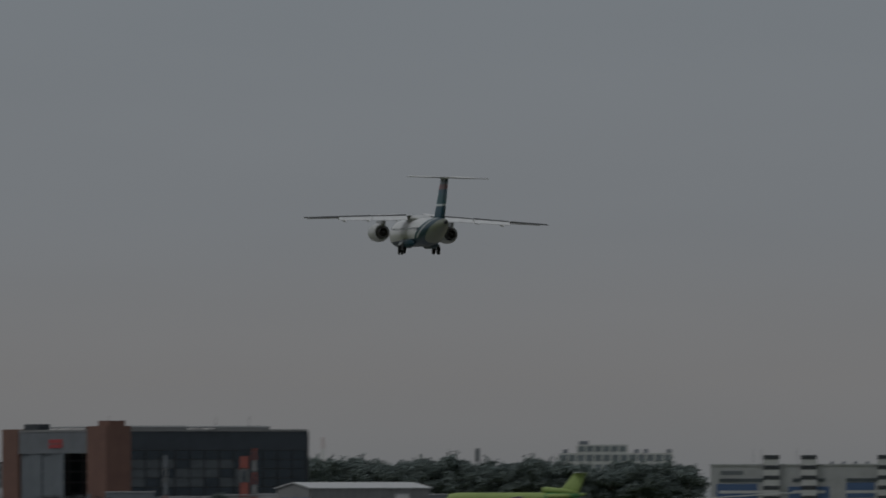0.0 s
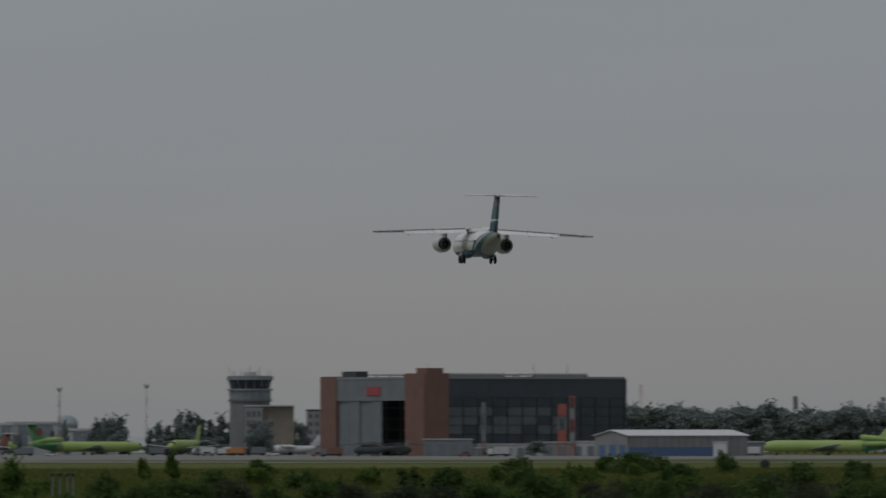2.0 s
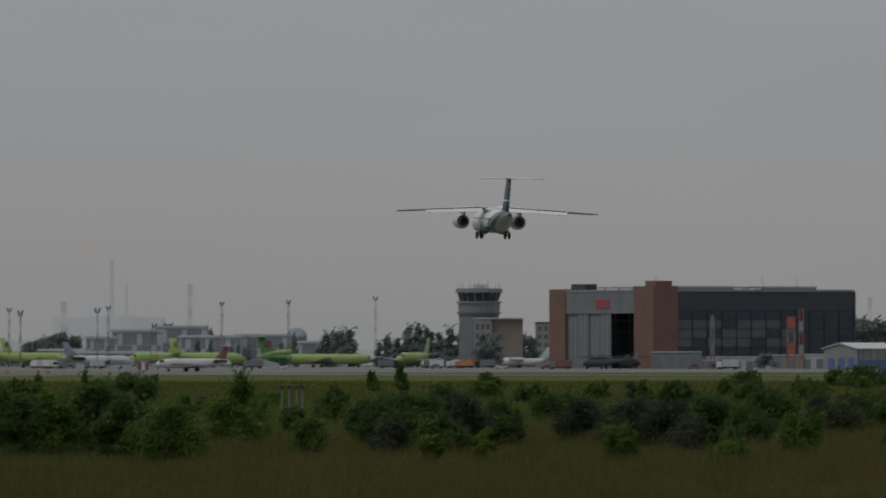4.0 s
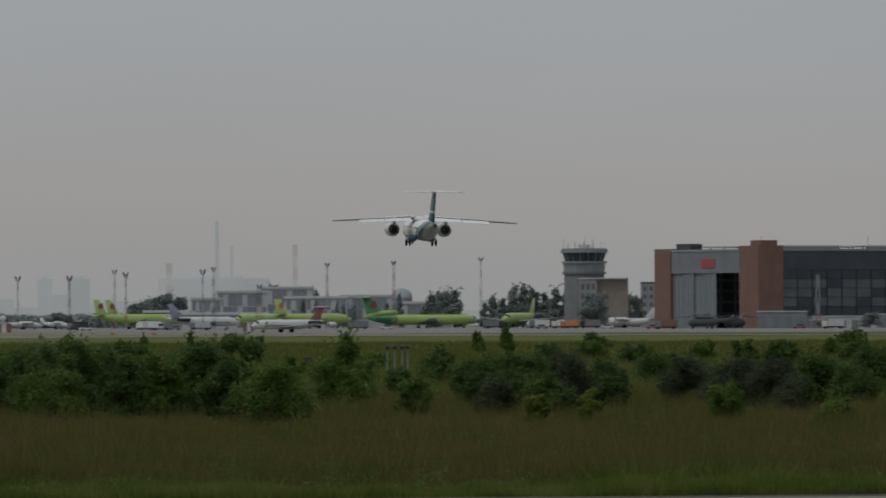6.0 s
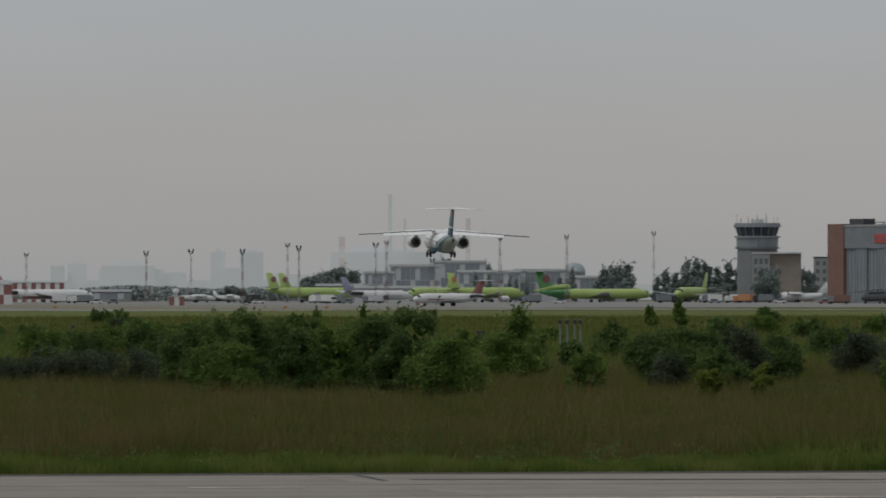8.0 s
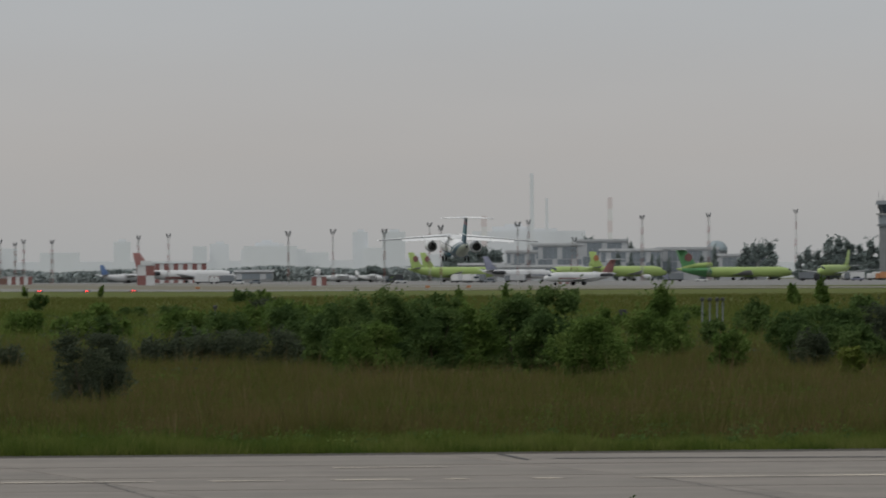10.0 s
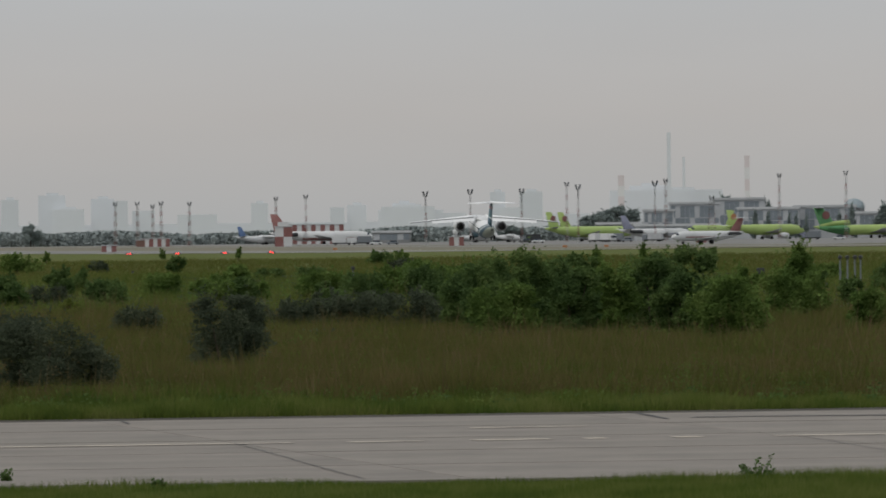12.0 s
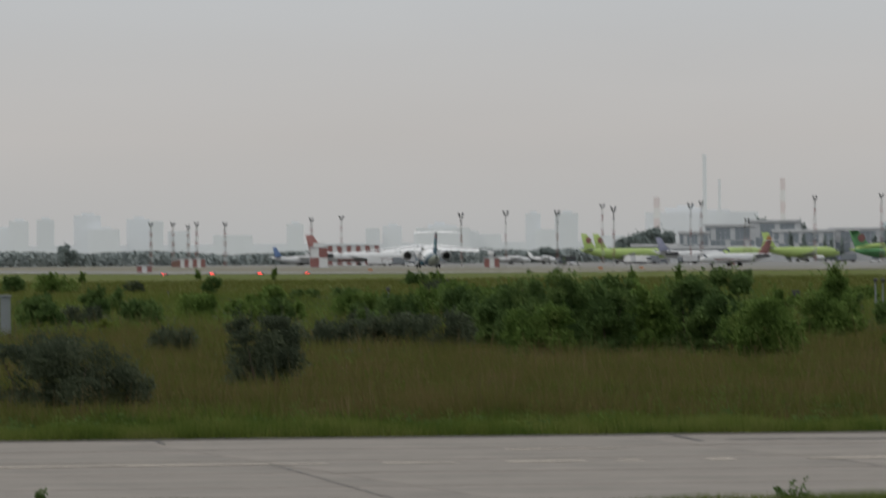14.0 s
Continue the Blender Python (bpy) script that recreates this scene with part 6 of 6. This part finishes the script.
def wing(plane, side):
    def zz(s):
        return 4.45 - s * math.tan(radians(3.0))
    sec = [(side * s, le, te, zz(s), th) for s, le, te, th in ((0.9, 3.3, -0.6, 0.55), (4.5, 1.9, -1.1, 0.42), (9.8, -0.5, -2.3, 0.27), (13.9, -2.35, -3.5, 0.16), (14.45, -2.9, -3.7, 0.08))]
    w = part("wing", blade(bmesh.new(), sec), M_WING, plane, "pale grey swept wing", None, True)
    # extended flaps in two lengths, close below the trailing edge
    def te(s):
        return np.interp(s, (0.9, 4.5, 9.8, 13.9), (-0.6, -1.1, -2.3, -3.5))
    for s0, s1 in ((1.75, 5.9), (6.0, 10.0)):
        bm = bmesh.new()
        rows = []
        for s_ in (s0, s1):
            c = 1.25 - 0.04 * s_
            rows.append([bm.verts.new((side * s_, te(s_) + dy, zz(s_) + dz)) for dy, dz in ((0.25, -0.02), (-0.1, 0.0), (-c * 0.86, -c * 0.42), (-c * 0.84, -c * 0.46), (-0.05, -0.16), (0.2, -0.12))])
        for k in range(6):
            bm.faces.new((rows[0][k], rows[0][(k + 1) % 6], rows[1][(k + 1) % 6], rows[1][k]))
        bm.faces.new(rows[0])
        bm.faces.new(rows[1])
        part("flap", bm, M_FLAP, w, "pale extended flap")
        # dark strip added for the shaded line above the flap
        part("edge_shade_strip", blade(bmesh.new(), [(side * s0, te(s0) + 0.5, te(s0) - 0.12, zz(s0) + 0.08, 0.17), (side * s1, te(s1) + 0.4, te(s1) - 0.1, zz(s1) + 0.06, 0.15)]), M_SHADE, w, "dark strip painted as shade along the wing's rear edge", None, True)
    # the aileron's shaded rear is put into its colour
    bm = blade(bmesh.new(), [(side * 10.1, -2.25, -2.98, zz(10.1) + 0.01, 0.24), (side * 14.2, -3.4, -3.95, zz(14.2), 0.2)])
    part("aileron", bm, M_SHADE, w, "trailing edge aileron darkened as if in shade", None, True)
    bm = blade(bmesh.new(), [(side * 3.0, 2.75, 2.2, zz(3) - 0.16, 0.14), (side * 13.6, -2.0, -2.4, zz(13.6) - 0.1, 0.1)])
    part("slat", bm, M_FLAP, w, "", None, True)
    for s in (3.0, 6.4, 9.2):
        y0 = -0.4 - s * 0.2
        bm = loft(bmesh.new(), [(y0 + 1.6, side * s, zz(s) - 0.22, 0.05, 0.05), (y0 + 0.8, side * s, zz(s) - 0.32, 0.14, 0.18), (y0 - 0.5, side * s, zz(s) - 0.45, 0.13, 0.15), (y0 - 1.1, side * s, zz(s) - 0.6, 0.03, 0.05)], 10)
        part("flap_track_fairing", bm, M_WING, w, "", None, True)


def airliner():
    plane = thing("airliner", Matrix.Identity(4), "white and teal twin-jet airliner with high wing, landing with gear down", "airplane")
    rings = [(12.9, 0, 2.0, 0.05, 0.05), (12.5, 0, 2.02, 0.55, 0.5), (11.7, 0, 2.1, 1.05, 0.98), (10.4, 0, 2.25, 1.45, 1.42), (8.6, 0, 2.38, 1.66, 1.64), (6.5, 0, 2.48, 1.63, 1.63), (0, 0, 2.48, 1.63, 1.63), (-4.2, 0, 2.48, 1.63, 1.63),
             (-6.5, 0, 2.5, 1.6, 1.58), (-9.0, 0, 2.75, 1.38, 1.33), (-11.5, 0, 3.05, 1.06, 1.02), (-13.8, 0, 3.3, 0.70, 0.68), (-15.2, 0, 3.42, 0.42, 0.42), (-15.8, 0, 3.46, 0.26, 0.26)]
    body = part("fuselage", loft(bmesh.new(), rings, 32), M_LIVERY, plane, "white fuselage with a teal band and cream tail", None, True)
    part("exhaust_pipe", loft(bmesh.new(), [(-15.75, 0, 3.46, 0.24, 0.24), (-16.25, 0, 3.5, 0.18, 0.18)], 16), M_DARK, body, "dark tail exhaust", None, True)
    part("cockpit_windows", loft(bmesh.new(), [(11.75, 0, 2.45, 0.93, 0.75), (11.2, 0, 2.5, 1.20, 0.95)], 20), M_GLASS, body, "", None, True)
    for side in (-1, 1):
        for k in range(18):
            y = 8.0 - k * 0.85
            part("window", boxed(min(side * 1.5, side * 1.608), max(side * 1.5, side * 1.608), y - 0.13, y + 0.13, 2.6, 2.95), M_GLASS, body)
        bm = loft(bmesh.new(), [(4.0, side * 1.25, 1.15, 0.1, 0.1), (2.6, side * 1.4, 1.15, 0.5, 0.5), (-1.5, side * 1.4, 1.15, 0.52, 0.52), (-3.6, side * 1.25, 1.2, 0.1, 0.1)], 16)
        part("gear_fairing", bm, M_TEAL, body, "dark teal gear fairing", None, True)
        main_gear(plane, side)
        engine(plane, side)
        wing(plane, side)
    bm = loft(bmesh.new(), [(4.6, 0, 4.05, 0.3, 0.1), (3.2, 0, 4.12, 1.3, 0.38), (-0.8, 0, 4.12, 1.3, 0.36), (-3.4, 0, 3.95, 0.3, 0.08)], 18)
    part("wing_root_fairing", bm, M_WHITE, body, "white wing root fairing", None, True)
    fin = part("fin", blade(bmesh.new(), [(3.6, -6.6, -13.6, 0, 0.46), (4.2, -8.6, -13.95, 0, 0.44), (8.35, -12.0, -16.0, 0, 0.30)], True), M_FINPAINT, plane, "teal fin with a pale line and red top", None, True)
    part("rudder", blade(bmesh.new(), [(3.95, -13.78, -15.1, 0, 0.2), (8.25, -15.95, -16.75, 0, 0.13)], True), M_FINPAINT, fin, "", None, True)
    part("bullet_fairing", loft(bmesh.new(), [(-11.7, 0, 8.4, 0.04, 0.04), (-12.6, 0, 8.4, 0.19, 0.2), (-16.2, 0, 8.43, 0.17, 0.17), (-17.2, 0, 8.45, 0.02, 0.02)], 12), M_WHITE, fin, "", None, True)
    for side in (-1, 1):
        tp = part("tailplane", blade(bmesh.new(), [(side * 0.1, -12.9, -16.2, 8.45, 0.26), (side * 4.55, -15.7, -16.85, 8.4, 0.12), (side * 4.7, -15.95, -16.9, 8.38, 0.06)]), M_WING, plane, "pale grey tailplane", None, True)
        part("elevator", blade(bmesh.new(), [(side * 0.35, -16.15, -16.8, 8.45, 0.24), (side * 4.5, -16.82, -17.2, 8.4, 0.2)]), M_WING, tp, "", None, True)
    leg = part("nose_gear", tube(bmesh.new(), (0, 10.7, 1.1), (0, 10.6, 0.35), 0.08, 0.07, 8), M_METAL, plane, "grey nose gear leg")
    for k in (-0.17, 0.17):
        part("wheel", loft(bmesh.new(), [(-0.09, 0, 0, 0.28, 0.28), (-0.06, 0, 0, 0.34, 0.34), (0.06, 0, 0, 0.34, 0.34), (0.09, 0, 0, 0.28, 0.28)], 16), M_RUBBER, leg, "", pose(k, 10.6, 0.35, 0, 0, 90), True)
    return plane


landing = airliner()
for ob in landing.children_recursive:
    if ob.name.split(".")[0] in ("fuselage", "exhaust_pipe", "fin", "rudder", "bullet_fairing", "tailplane", "elevator"):
        for v in ob.data.vertices:
            if v.co.y < -4.2:
                v.co.y = -4.2 + (v.co.y + 4.2) * 0.9
            if v.co.z > 5.5:
                v.co.z += 0.1


# ---- what moves: bearing, height and distance of the main wheels along the approach, and the airliner's attitude
FLIGHT = [
    (0.0, 1982.2, 427.3),
    (0.5, 1863.2, 399.8),
    (1.0, 1741.2, 373.1),
    (1.5, 1632.5, 347.9),
    (2.0, 1522.8, 318.3),
    (2.5, 1423.2, 290.4),
    (3.0, 1324.0, 260.0),
    (3.5, 1235.5, 234.8),
    (4.0, 1144.7, 207.7),
    (4.2, 1111.2, 199.4),
    (6.3, 787.7, 117.1),
    (6.5, 758.8, 111.7),
    (7.0, 685.2, 90.5),
    (7.2, 658.6, 82.7),
    (9.3, 412.5, 32.3),
    (9.5, 390.0, 27.3),
    (10.0, 334.8, 17.9),
    (10.5, 284.0, 7.6),
    (11.0, 233.0, -0.3),
    (11.5, 185.7, -7.9),
    (12.0, 138.7, -15.1),
    (12.5, 99.3, -20.5),
    (13.0, 57.3, -22.7),
    (13.5, 19.2, -24.0),
    (14.0, -19.8, -25.3),
]


def attitude(t):
    ts = (0.0, 3.0, 6.5, 9.5, 11.0, 12.5, 14.0)
    nose = np.interp(t, ts, (0.8, 0.9, 2.0, 3.2, 5.0, 6.2, 5.0))
    bank = np.interp(t, ts, (1.5, 1.1, 1.0, 0.8, 0.6, 0.2, 0.2))
    head = np.interp(t, ts, (7.8, 7.5, 7.9, 8.7, 9.0, 9.2, 9.2))
    return nose, bank, head


def motions():
    rows = []
    for t, b, up in FLIGHT:
        p = at(b, up, 1164.0 * (1 + 0.0548 * t))
        nose, bank, head = attitude(t)
        rows.append((t, pose(p.x, p.y, p.z, nose, bank, head)))
    walk(landing, rows)
    rolling = ((0.0, 648.0), (4.0, 609.0), (7.0, 580.0), (10.0, 549.5), (12.5, 528.5), (14.0, 519.5))
    walk(taxiing, [(t, stand(b, 2800, 132)) for t, b in rolling])


motions()
